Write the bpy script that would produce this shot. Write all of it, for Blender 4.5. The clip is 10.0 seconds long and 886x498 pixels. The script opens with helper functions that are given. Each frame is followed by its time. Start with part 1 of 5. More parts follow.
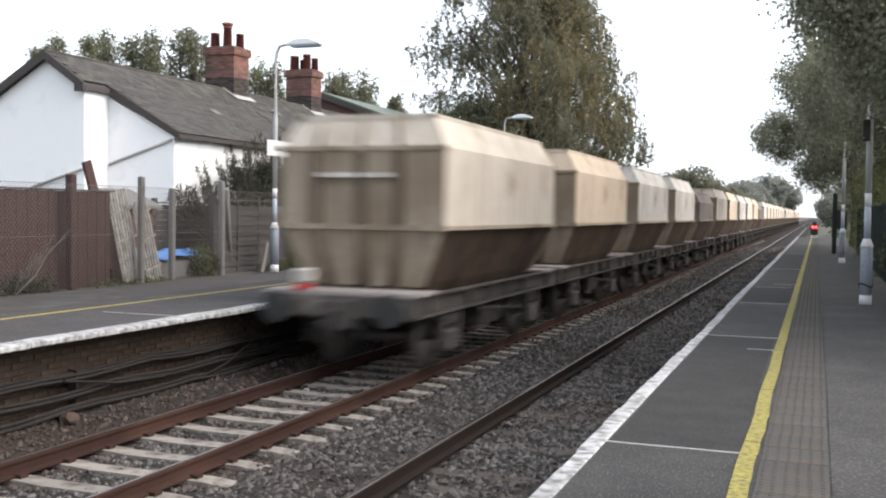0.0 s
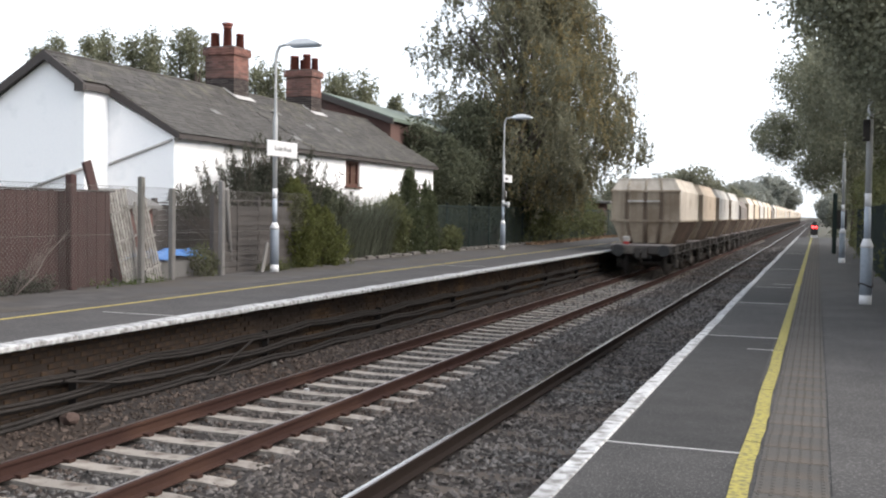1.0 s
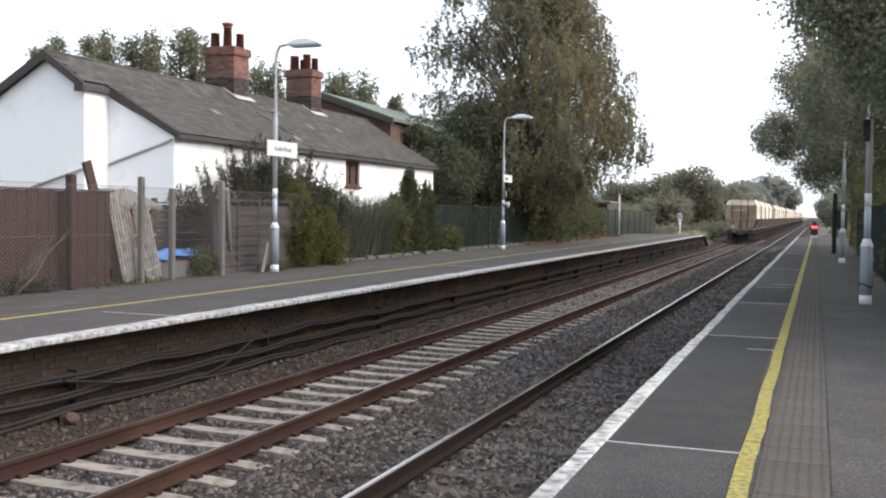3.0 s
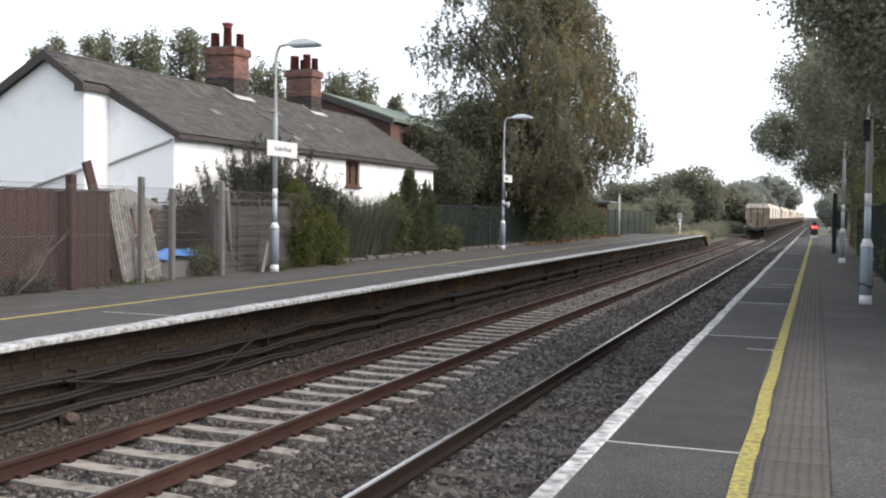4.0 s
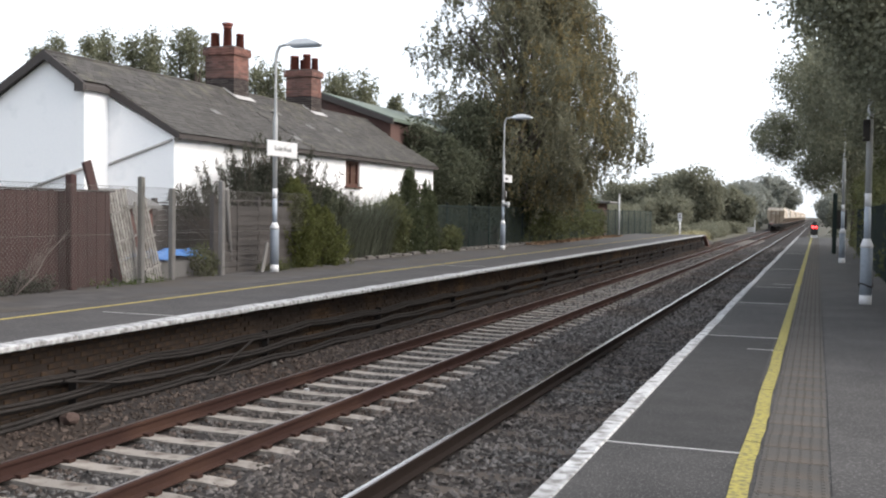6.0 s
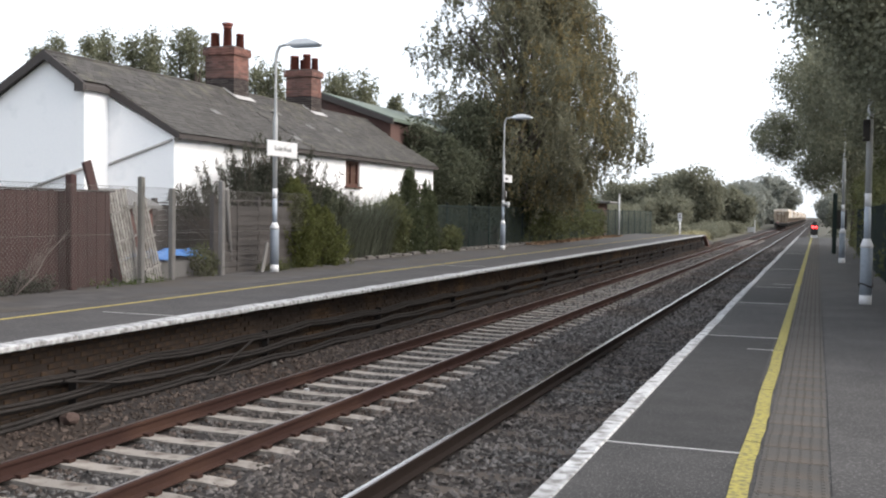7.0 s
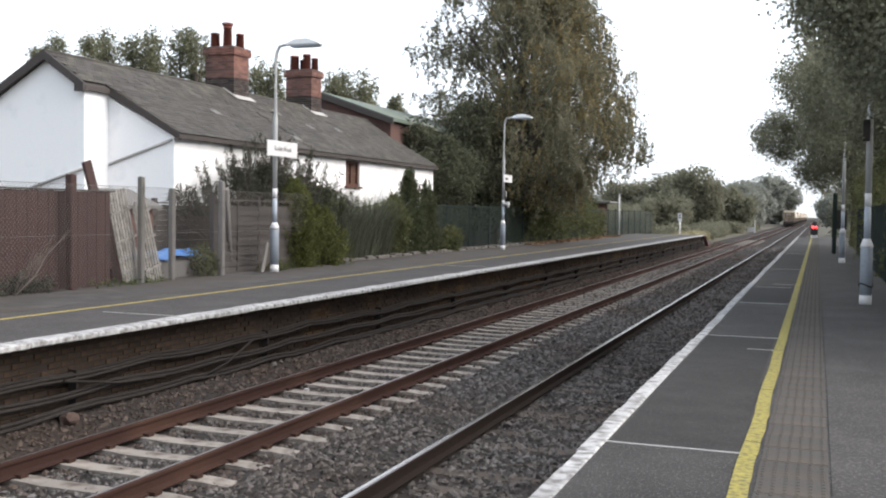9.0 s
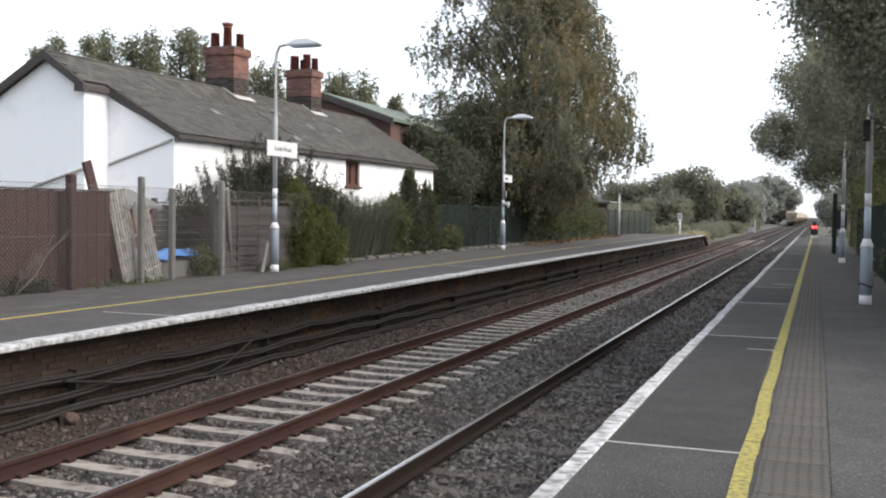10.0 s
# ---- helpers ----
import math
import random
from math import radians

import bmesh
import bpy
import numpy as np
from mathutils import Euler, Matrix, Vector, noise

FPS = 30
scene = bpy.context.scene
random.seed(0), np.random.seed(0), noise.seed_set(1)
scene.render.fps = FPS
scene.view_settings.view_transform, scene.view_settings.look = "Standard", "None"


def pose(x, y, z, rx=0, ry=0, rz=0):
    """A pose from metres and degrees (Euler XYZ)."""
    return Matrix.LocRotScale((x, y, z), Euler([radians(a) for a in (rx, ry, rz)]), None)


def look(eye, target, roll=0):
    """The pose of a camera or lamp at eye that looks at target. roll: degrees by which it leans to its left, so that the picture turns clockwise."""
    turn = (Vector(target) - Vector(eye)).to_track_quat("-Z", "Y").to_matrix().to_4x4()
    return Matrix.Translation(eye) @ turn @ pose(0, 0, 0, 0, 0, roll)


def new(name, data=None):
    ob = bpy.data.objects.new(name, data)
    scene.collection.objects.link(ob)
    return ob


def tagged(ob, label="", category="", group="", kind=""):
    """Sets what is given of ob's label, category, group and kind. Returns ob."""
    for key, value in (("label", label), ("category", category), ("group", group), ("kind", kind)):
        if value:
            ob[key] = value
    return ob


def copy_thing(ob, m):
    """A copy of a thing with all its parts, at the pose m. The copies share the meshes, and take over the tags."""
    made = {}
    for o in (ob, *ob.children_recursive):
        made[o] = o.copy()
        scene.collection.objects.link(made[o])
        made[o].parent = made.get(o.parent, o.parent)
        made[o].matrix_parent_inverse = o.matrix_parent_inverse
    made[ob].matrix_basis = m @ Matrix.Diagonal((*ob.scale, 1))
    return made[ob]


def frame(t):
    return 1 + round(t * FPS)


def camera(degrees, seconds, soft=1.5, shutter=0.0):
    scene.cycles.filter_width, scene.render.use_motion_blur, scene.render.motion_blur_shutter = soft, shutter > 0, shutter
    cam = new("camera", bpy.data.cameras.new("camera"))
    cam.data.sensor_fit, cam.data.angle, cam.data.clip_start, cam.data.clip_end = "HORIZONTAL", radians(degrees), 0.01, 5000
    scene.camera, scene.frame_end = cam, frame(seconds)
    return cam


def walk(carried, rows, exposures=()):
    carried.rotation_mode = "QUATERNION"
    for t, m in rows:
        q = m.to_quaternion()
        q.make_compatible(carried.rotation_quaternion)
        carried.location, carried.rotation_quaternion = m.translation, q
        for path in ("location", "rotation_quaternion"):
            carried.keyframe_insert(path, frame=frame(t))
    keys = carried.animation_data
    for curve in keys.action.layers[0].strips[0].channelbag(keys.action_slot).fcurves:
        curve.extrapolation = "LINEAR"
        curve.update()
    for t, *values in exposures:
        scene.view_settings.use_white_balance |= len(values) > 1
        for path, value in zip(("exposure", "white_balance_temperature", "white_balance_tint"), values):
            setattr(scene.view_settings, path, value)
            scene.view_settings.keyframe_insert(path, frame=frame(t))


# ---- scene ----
cam = camera(47.07, 10.0, soft=2.1, shutter=0.65)
YAW, PITCH = radians(20.186), radians(2.086)
EYE = Vector((0.0, 0.0, 2.397))
AIM = EYE + 30 * Vector((-math.sin(YAW) * math.cos(PITCH), math.cos(YAW) * math.cos(PITCH), -math.sin(PITCH)))
walk(cam, [(0, look(EYE, AIM, 0.777)), (10, look(EYE, AIM, 0.777))], exposures=[(0, 1.02), (1.5, 1.03), (2.5, 0.99), (4.0, 0.91), (10, 0.91)])

# ---- light: a bright, hazy evening sky, the glow to the right of the line ----
SUN_EL, SUN_AZ = radians(38), radians(82)
world = bpy.data.worlds.new("sky")
scene.world = world
world.use_nodes = True
wn = world.node_tree.nodes
sky = wn.new("ShaderNodeTexSky")
sky.sky_type, sky.sun_disc = "NISHITA", False
sky.sun_elevation, sky.sun_rotation = SUN_EL, SUN_AZ
sky.air_density, sky.dust_density, sky.ozone_density = 1.0, 2.0, 1.0
pale = wn.new("ShaderNodeHueSaturation")
pale.inputs["Saturation"].default_value = 0.4
world.node_tree.links.new(sky.outputs["Color"], pale.inputs["Color"])
veil = wn.new("ShaderNodeMix")  # a thin even cloud sheet over the clear sky
veil.data_type = "RGBA"
veil.inputs[0].default_value = 0.6
veil.inputs[7].default_value = (5.2, 5.65, 6.3, 1)
world.node_tree.links.new(pale.outputs["Color"], veil.inputs[6])
world.node_tree.links.new(veil.outputs[2], wn["Background"].inputs["Color"])
wn["Background"].inputs["Strength"].default_value = 0.15
sun_dir = Vector((math.sin(SUN_AZ) * math.cos(SUN_EL), math.cos(SUN_AZ) * math.cos(SUN_EL), math.sin(SUN_EL)))
sun = new("sun", bpy.data.lights.new("sun", "SUN"))
sun.data.energy, sun.data.angle, sun.data.color = 2.6, radians(55), (1.0, 0.915, 0.83)
sun.matrix_world = look(sun_dir * 60, (0, 0, 0))


# ---- materials ----
def mat(name, base, other=None, rough=0.8, grain=30.0, patch=1.5, bump=0.2, metal=0.0, dirt=None, dirt_at=0.6,
        dirt_scale=0.7, stretch=(1, 1, 1), vary=0.0, island=0.0, bump_dist=0.01, through_light=0.0, streak=0.0, spec=0.5):
    """Two noises mix base and other, a third lays dirt; vary and island change brightness from piece to piece."""
    m = bpy.data.materials.new(name)
    m.use_nodes = True
    t = m.node_tree
    n, l = t.nodes, t.links
    bsdf = n["Principled BSDF"]
    other = other or tuple(c * 0.6 for c in base)
    co = n.new("ShaderNodeTexCoord")
    mp = n.new("ShaderNodeMapping")
    mp.inputs["Scale"].default_value = stretch
    l.new(co.outputs["Object"], mp.inputs["Vector"])

    def noise_at(scale, detail=4.0):
        a = n.new("ShaderNodeTexNoise")
        a.inputs["Scale"].default_value, a.inputs["Detail"].default_value = scale, detail
        l.new(mp.outputs["Vector"], a.inputs["Vector"])
        return a.outputs["Fac"]

    def blend(fac, a, b, kind="MIX"):
        x = n.new("ShaderNodeMix")
        x.data_type, x.blend_type = "RGBA", kind
        for value, key in ((fac, 0), (a, 6), (b, 7)):
            if isinstance(value, (int, float)):
                x.inputs[key].default_value = value
            elif isinstance(value, tuple):
                x.inputs[key].default_value = (*value, 1)
            else:
                l.new(value, x.inputs[key])
        return x.outputs[2]

    def ramp(fac, lo, hi):
        r = n.new("ShaderNodeMapRange")
        r.inputs["From Min"].default_value, r.inputs["From Max"].default_value = lo, hi
        l.new(fac, r.inputs["Value"])
        return r.outputs["Result"]

    fine, wide = noise_at(grain), noise_at(patch, 3)
    col = blend(ramp(fine, 0.3, 0.7), base, other)
    col = blend(ramp(wide, 0.35, 0.7), col, blend(0.5, base, other))
    if dirt:
        col = blend(ramp(noise_at(dirt_scale, 6), dirt_at - 0.12, dirt_at + 0.12), col, dirt)
    if streak:
        mp2 = n.new("ShaderNodeMapping")
        mp2.inputs["Scale"].default_value = (3.0, 3.0, 0.35)
        l.new(co.outputs["Object"], mp2.inputs["Vector"])
        a = n.new("ShaderNodeTexNoise")
        a.inputs["Scale"].default_value, a.inputs["Detail"].default_value = 1.3, 5
        l.new(mp2.outputs["Vector"], a.inputs["Vector"])
        f = n.new("ShaderNodeMath")
        f.operation = "MULTIPLY"
        l.new(ramp(a.outputs["Fac"], 0.42, 0.72), f.inputs[0])
        f.inputs[1].default_value = streak
        col = blend(f.outputs[0], col, dirt or other)
    if vary or island:
        info = n.new("ShaderNodeObjectInfo") if vary else n.new("ShaderNodeNewGeometry")
        out = info.outputs["Random"] if vary else info.outputs["Random Per Island"]
        amount = vary or island
        r = n.new("ShaderNodeMapRange")
        r.inputs["To Min"].default_value, r.inputs["To Max"].default_value = 1 - amount, 1 + amount
        l.new(out, r.inputs["Value"])
        h = n.new("ShaderNodeHueSaturation")
        l.new(r.outputs["Result"], h.inputs["Value"])
        l.new(col, h.inputs["Color"])
        col = h.outputs["Color"]
    l.new(col, bsdf.inputs["Base Color"])
    bsdf.inputs["Metallic"].default_value = metal
    bsdf.inputs["Specular IOR Level"].default_value = spec
    rr = n.new("ShaderNodeMapRange")
    rr.inputs["To Min"].default_value, rr.inputs["To Max"].default_value = max(rough - 0.12, 0.05), min(rough + 0.12, 1)
    l.new(wide, rr.inputs["Value"])
    l.new(rr.outputs["Result"], bsdf.inputs["Roughness"])
    if bump:
        b = n.new("ShaderNodeBump")
        b.inputs["Strength"].default_value, b.inputs["Distance"].default_value = bump, bump_dist
        l.new(fine, b.inputs["Height"])
        l.new(b.outputs["Normal"], bsdf.inputs["Normal"])
    if through_light:
        tr = n.new("ShaderNodeBsdfTranslucent")
        mx = n.new("ShaderNodeMixShader")
        mx.inputs[0].default_value = through_light
        l.new(col, tr.inputs["Color"])
        l.new(bsdf.outputs[0], mx.inputs[1])
        l.new(tr.outputs[0], mx.inputs[2])
        l.new(mx.outputs[0], n["Material Output"].inputs["Surface"])
    return m


def glowing(name, colour, strength):
    m = mat(name, colour, bump=0)
    b = m.node_tree.nodes["Principled BSDF"]
    b.inputs["Emission Color"].default_value = (*colour, 1)
    b.inputs["Emission Strength"].default_value = strength
    return m


M = {
    "earth": mat("earth and grass", (0.062, 0.055, 0.038), (0.038, 0.04, 0.024), 0.95, 12, 0.4, 0.5, dirt=(0.085, 0.07, 0.052)),
    "ballast": mat("grey-brown ballast", (0.045, 0.04, 0.038), (0.018, 0.016, 0.0155), 0.95, 22, 0.6, 1.0, dirt=(0.035, 0.027, 0.023), bump_dist=0.03, spec=0.12),
    "stone": mat("ballast stones", (0.122, 0.117, 0.114), (0.05, 0.046, 0.045), 0.9, 40, 0.5, 0.2, dirt=(0.072, 0.061, 0.055), dirt_at=0.55, dirt_scale=0.3, island=0.7, spec=0.12),
    "stone_rust": mat("rust-stained ballast stones", (0.086, 0.07, 0.062), (0.04, 0.033, 0.03), 0.9, 40, 0.5, 0.2, dirt=(0.062, 0.046, 0.038), dirt_at=0.52, dirt_scale=0.6, island=0.5, spec=0.12),
    "asphalt_worn": mat("worn mottled asphalt", (0.085, 0.078, 0.076), (0.03, 0.028, 0.028), 0.88, 2.4, 0.7, 0.0, dirt=(0.06, 0.05, 0.04), dirt_scale=0.8, dirt_at=0.58, spec=0.3),
    "asphalt_patch": mat("smooth dark asphalt patch", (0.027, 0.0258, 0.025), (0.0105, 0.01, 0.01), 0.85, 3.5, 0.5, 0.0, dirt=(0.085, 0.082, 0.078), dirt_scale=75, dirt_at=0.66, spec=0.3),
    "asphalt_pale": mat("coarse pale asphalt", (0.052, 0.049, 0.048), (0.02, 0.019, 0.019), 0.88, 1.6, 0.4, 0.0, dirt=(0.125, 0.12, 0.115), dirt_scale=55, dirt_at=0.63, spec=0.3),
    "asphalt": mat("worn asphalt", (0.044, 0.0415, 0.0405), (0.014, 0.0133, 0.0133), 0.85, 1.6, 0.4, 0.0, dirt=(0.125, 0.12, 0.115), dirt_scale=62, dirt_at=0.64, spec=0.3),
    "asphalt_old": mat("old pale asphalt", (0.06, 0.055, 0.053), (0.022, 0.0205, 0.021), 0.85, 1.6, 0.5, 0.0, dirt=(0.095, 0.088, 0.085), dirt_scale=45, dirt_at=0.62, spec=0.3),
    "tactile": mat("grey-buff tactile slab", (0.066, 0.061, 0.055), (0.045, 0.042, 0.04), 0.9, 60, 1.2, 0.2, dirt=(0.086, 0.069, 0.055), dirt_scale=1.1, vary=0.09, spec=0.3),
    "white_edge": mat("worn white edge paint", (0.43, 0.43, 0.435), (0.31, 0.31, 0.315), 0.75, 35, 3, 0.25, dirt=(0.13, 0.125, 0.12), dirt_at=0.54, dirt_scale=11, vary=0.12),
    "yellow": mat("worn yellow line paint", (0.31, 0.265, 0.05), (0.20, 0.17, 0.035), 0.8, 30, 1.2, 0.2, dirt=(0.08, 0.07, 0.035), dirt_at=0.57, dirt_scale=24),
    "dark_rail": mat("dark oily rail side", (0.024, 0.016, 0.013), (0.014, 0.011, 0.010), 0.95, 45, 2, 0.2, spec=0.12),
    "joint": mat("pale joint filler", (0.48, 0.47, 0.46), None, 0.9, 50, 4, 0.1),
    "rust": mat("rusty rail side", (0.042, 0.021, 0.017), (0.025, 0.014, 0.012), 0.9, 45, 2, 0.3, dirt=(0.055, 0.03, 0.022), spec=0.12),
    "railtop": mat("bright worn rail head", (0.62, 0.6, 0.58), (0.5, 0.47, 0.45), 0.24, 20, 2, 0.0, metal=1.0),
    "sleeper": mat("pale concrete sleeper", (0.27, 0.245, 0.22), (0.195, 0.175, 0.155), 0.9, 50, 3, 0.2, dirt=(0.095, 0.075, 0.063), dirt_at=0.6, dirt_scale=5, vary=0.16, spec=0.3),
    "oldsleeper": mat("dark timber sleeper", (0.09, 0.075, 0.065), None, 0.95, 40, 3, 0.3, vary=0.2, spec=0.12),
    "brick": mat("sooty platform brick", (0.046, 0.034, 0.027), (0.026, 0.02, 0.017), 0.95, 40, 1.2, 0.3, dirt=(0.085, 0.05, 0.026), dirt_scale=0.9, dirt_at=0.62, vary=0.2, spec=0.12),
    "brick_far": mat("sooty brick", (0.046, 0.034, 0.027), (0.026, 0.02, 0.017), 0.95, 40, 1.2, 0.3, dirt=(0.085, 0.05, 0.026), dirt_scale=0.9, dirt_at=0.62, island=0.2, spec=0.12),
    "mortar": mat("dark mortar", (0.038, 0.03, 0.025), (0.024, 0.019, 0.017), 0.95, 40, 2, 0.3, spec=0.12),
    "cable": mat("dusty black cable sheath", (0.017, 0.0155, 0.015), (0.034, 0.03, 0.028), 0.95, 14, 2, 0.1, spec=0.12),
    "render_wall": mat("white painted render", (0.86, 0.86, 0.865), (0.82, 0.825, 0.84), 0.85, 25, 0.8, 0.12, dirt=(0.66, 0.68, 0.70), dirt_scale=1.1, dirt_at=0.68),
    "soffit": mat("dark painted bargeboard", (0.055, 0.045, 0.042), None, 0.7, 25, 2, 0.1),
    "slate": mat("weathered grey slate", (0.075, 0.07, 0.066), (0.048, 0.045, 0.043), 0.75, 35, 1.0, 0.3, dirt=(0.10, 0.096, 0.075), dirt_scale=2.3, dirt_at=0.63, vary=0.22, spec=0.12),
    "slate_far": mat("weathered slates", (0.075, 0.07, 0.066), (0.048, 0.045, 0.043), 0.75, 35, 1.0, 0.3, dirt=(0.10, 0.096, 0.075), dirt_scale=2.3, dirt_at=0.63, island=0.22, spec=0.12),
    "lead": mat("pale lead flashing", (0.42, 0.41, 0.40), (0.30, 0.29, 0.285), 0.6, 20, 2, 0.1),
    "red_brick": mat("red chimney brick", (0.195, 0.092, 0.072), (0.135, 0.066, 0.053), 0.9, 30, 1.6, 0.2, dirt=(0.095, 0.06, 0.052), dirt_at=0.6, island=0.3),
    "soot_brick": mat("sooty chimney brick", (0.075, 0.062, 0.058), (0.042, 0.036, 0.034), 0.92, 30, 1.6, 0.2, island=0.4, spec=0.12),
    "pot": mat("red clay chimney pot", (0.21, 0.06, 0.042), (0.13, 0.04, 0.03), 0.75, 15, 2, 0.1),
    "green_roof": mat("mossy green sheet roof", (0.105, 0.135, 0.108), (0.08, 0.10, 0.08), 0.7, 20, 0.7, 0.1, dirt=(0.17, 0.18, 0.155)),
    "window_wood": mat("brown stained window frame", (0.095, 0.036, 0.024), None, 0.6, 25, 3, 0.1),
    "curtain": mat("curtained window glass", (0.15, 0.095, 0.075), (0.09, 0.06, 0.05), 0.15, 6, 4, 0),
    "galv": mat("blue-grey painted steel", (0.36, 0.40, 0.46), (0.30, 0.34, 0.39), 0.5, 20, 2, 0.05, dirt=(0.22, 0.22, 0.22), dirt_at=0.7),
    "post_grey": mat("galvanised steel post", (0.44, 0.445, 0.45), (0.34, 0.345, 0.35), 0.5, 25, 2, 0.05),
    "white_paint": mat("white painted metal", (0.64, 0.64, 0.65), (0.54, 0.54, 0.55), 0.5, 20, 3, 0.03, dirt=(0.4, 0.4, 0.39), dirt_at=0.68, dirt_scale=4),
    "lantern": mat("pale translucent lantern bowl", (0.78, 0.8, 0.82), (0.7, 0.71, 0.73), 0.35, 10, 2, 0.02),
    "black": mat("black paint", (0.02, 0.02, 0.02), None, 0.6, 20, 2, 0.05),
    "ink": mat("dark sign lettering", (0.07, 0.07, 0.075), None, 0.6, 20, 2, 0),
    "concrete_post": mat("weathered concrete post", (0.20, 0.192, 0.183), (0.135, 0.128, 0.122), 0.95, 40, 2, 0.3, dirt=(0.09, 0.09, 0.075)),
    "brown_board": mat("red-brown stained board", (0.05, 0.0225, 0.02), (0.032, 0.0155, 0.014), 0.85, 30, 2, 0.2, stretch=(1, 1, 0.15), vary=0.08),
    "grey_board": mat("weathered grey-brown board", (0.066, 0.058, 0.054), (0.043, 0.038, 0.036), 0.9, 30, 2, 0.3, stretch=(1, 0.12, 1), vary=0.18),
    "bleached": mat("bleached wooden lath", (0.34, 0.325, 0.30), (0.22, 0.21, 0.195), 0.9, 30, 2, 0.2, dirt=(0.12, 0.105, 0.09), dirt_at=0.6, dirt_scale=6, vary=0.22),
    "tarp": mat("crumpled blue tarpaulin", (0.075, 0.22, 0.52), (0.05, 0.15, 0.40), 0.45, 9, 3, 0.4, dirt=(0.25, 0.38, 0.6)),
    "wire": mat("dull fence wire", (0.14, 0.128, 0.12), None, 0.6, 20, 2, 0, metal=0.3),
    "felt": mat("grey roofing felt", (0.17, 0.165, 0.16), None, 0.9, 40, 2, 0.2),
    "green_mesh": mat("dark green fence mesh", (0.02, 0.03, 0.0265), (0.013, 0.02, 0.018), 0.8, 60, 2, 0.1, spec=0.2),
    "beige": mat("dusty beige hopper paint", (0.58, 0.525, 0.455), (0.50, 0.445, 0.38), 0.8, 14, 1.1, 0.08, dirt=(0.24, 0.18, 0.12), dirt_scale=0.9, dirt_at=0.66, streak=0.5),
    "cream": mat("dusty yellow-cream hopper paint", (0.60, 0.495, 0.385), (0.51, 0.41, 0.315), 0.8, 14, 1.1, 0.08, dirt=(0.24, 0.17, 0.11), dirt_scale=0.9, dirt_at=0.66, streak=0.4),
    "pale": mat("dusty grey-white hopper paint", (0.58, 0.555, 0.52), (0.49, 0.465, 0.43), 0.8, 14, 1.1, 0.08, dirt=(0.24, 0.2, 0.16), dirt_scale=0.9, dirt_at=0.62, streak=0.5),
    "dull": mat("dirty dark grey hopper paint", (0.20, 0.18, 0.165), (0.14, 0.12, 0.11), 0.8, 14, 1.1, 0.08, dirt=(0.1, 0.07, 0.05), streak=0.6),
    # rust streaks; their dark tone also paints in shade between the wagons
    "chute": mat("rust-stained hopper chute, streaks deepened for shade", (0.115, 0.078, 0.056), (0.075, 0.053, 0.04), 0.9, 10, 1.0, 0.1, dirt=(0.034, 0.025, 0.021), dirt_at=0.6, streak=0.95, spec=0.12),
    "frame": mat("dirty black underframe", (0.03, 0.028, 0.027), (0.048, 0.043, 0.04), 0.85, 12, 1.5, 0.1, dirt=(0.065, 0.056, 0.048), spec=0.2),
    "deck": mat("dusty frame deck", (0.30, 0.265, 0.25), (0.21, 0.18, 0.165), 0.9, 14, 2, 0.1),
    "solebar": mat("dusty grey-brown solebar", (0.08, 0.071, 0.065), (0.043, 0.039, 0.037), 0.9, 7, 1.4, 0.1, dirt=(0.17, 0.15, 0.13), dirt_scale=2.2, dirt_at=0.64, spec=0.2),
    "rib": mat("rust-brown stained rib", (0.12, 0.085, 0.058), (0.075, 0.054, 0.038), 0.85, 10, 1.4, 0.1),
    # dust stains, plus the shade of the wagon ends put into the colour
    "end_paint": mat("dust-stained beige end paint, darkened for shade", (0.36, 0.305, 0.235), (0.27, 0.22, 0.165), 0.85, 10, 1.1, 0.1, dirt=(0.15, 0.105, 0.068), streak=0.8),
    "lime": mat("pale lime mortar", (0.22, 0.20, 0.18), None, 0.95, 40, 2, 0.2),
    "barn_brick": mat("dull barn brick", (0.11, 0.058, 0.048), (0.07, 0.04, 0.034), 0.92, 18, 1.2, 0.4, dirt=(0.06, 0.045, 0.04)),
    "faded_yellow": mat("faded ochre line paint", (0.36, 0.28, 0.07), (0.26, 0.205, 0.06), 0.85, 40, 3, 0.1, dirt=(0.07, 0.06, 0.05), dirt_at=0.66, dirt_scale=9),
    "dry_stem": mat("dry grey stem", (0.13, 0.11, 0.098), None, 0.9, 20, 2, 0),
    "rail_dull": mat("dull worn rail head", (0.32, 0.29, 0.275), (0.2, 0.175, 0.165), 0.36, 20, 2, 0.0, metal=0.85),
    "lamp_case": mat("dirty pale lamp case", (0.42, 0.40, 0.37), (0.32, 0.3, 0.28), 0.6, 15, 2, 0.05),
    "wheel": mat("worn wheel steel", (0.13, 0.115, 0.105), None, 0.6, 12, 2, 0.05, metal=0.3),
    "bark": mat("grey-brown bark", (0.12, 0.10, 0.085), (0.07, 0.058, 0.05), 0.95, 14, 2, 0.6, stretch=(1, 1, 0.25)),
    "birch_bark": mat("pale birch bark", (0.26, 0.24, 0.22), (0.10, 0.085, 0.075), 0.9, 10, 2, 0.4, stretch=(1, 1, 2)),
    "leaf_litter": mat("fallen brown leaves", (0.20, 0.125, 0.07), (0.13, 0.085, 0.05), 0.9, 20, 2, 0.1, island=0.35),
    "red_lamp": glowing("red signal lens", (1.0, 0.03, 0.03), 9.0),
    "tail_red": mat("red tail lamp body", (0.5, 0.04, 0.035), None, 0.4, 10, 2, 0),
    "rust_stone": mat("reddish stone", (0.07, 0.042, 0.033), (0.045, 0.03, 0.025), 0.95, 25, 3, 0.4),
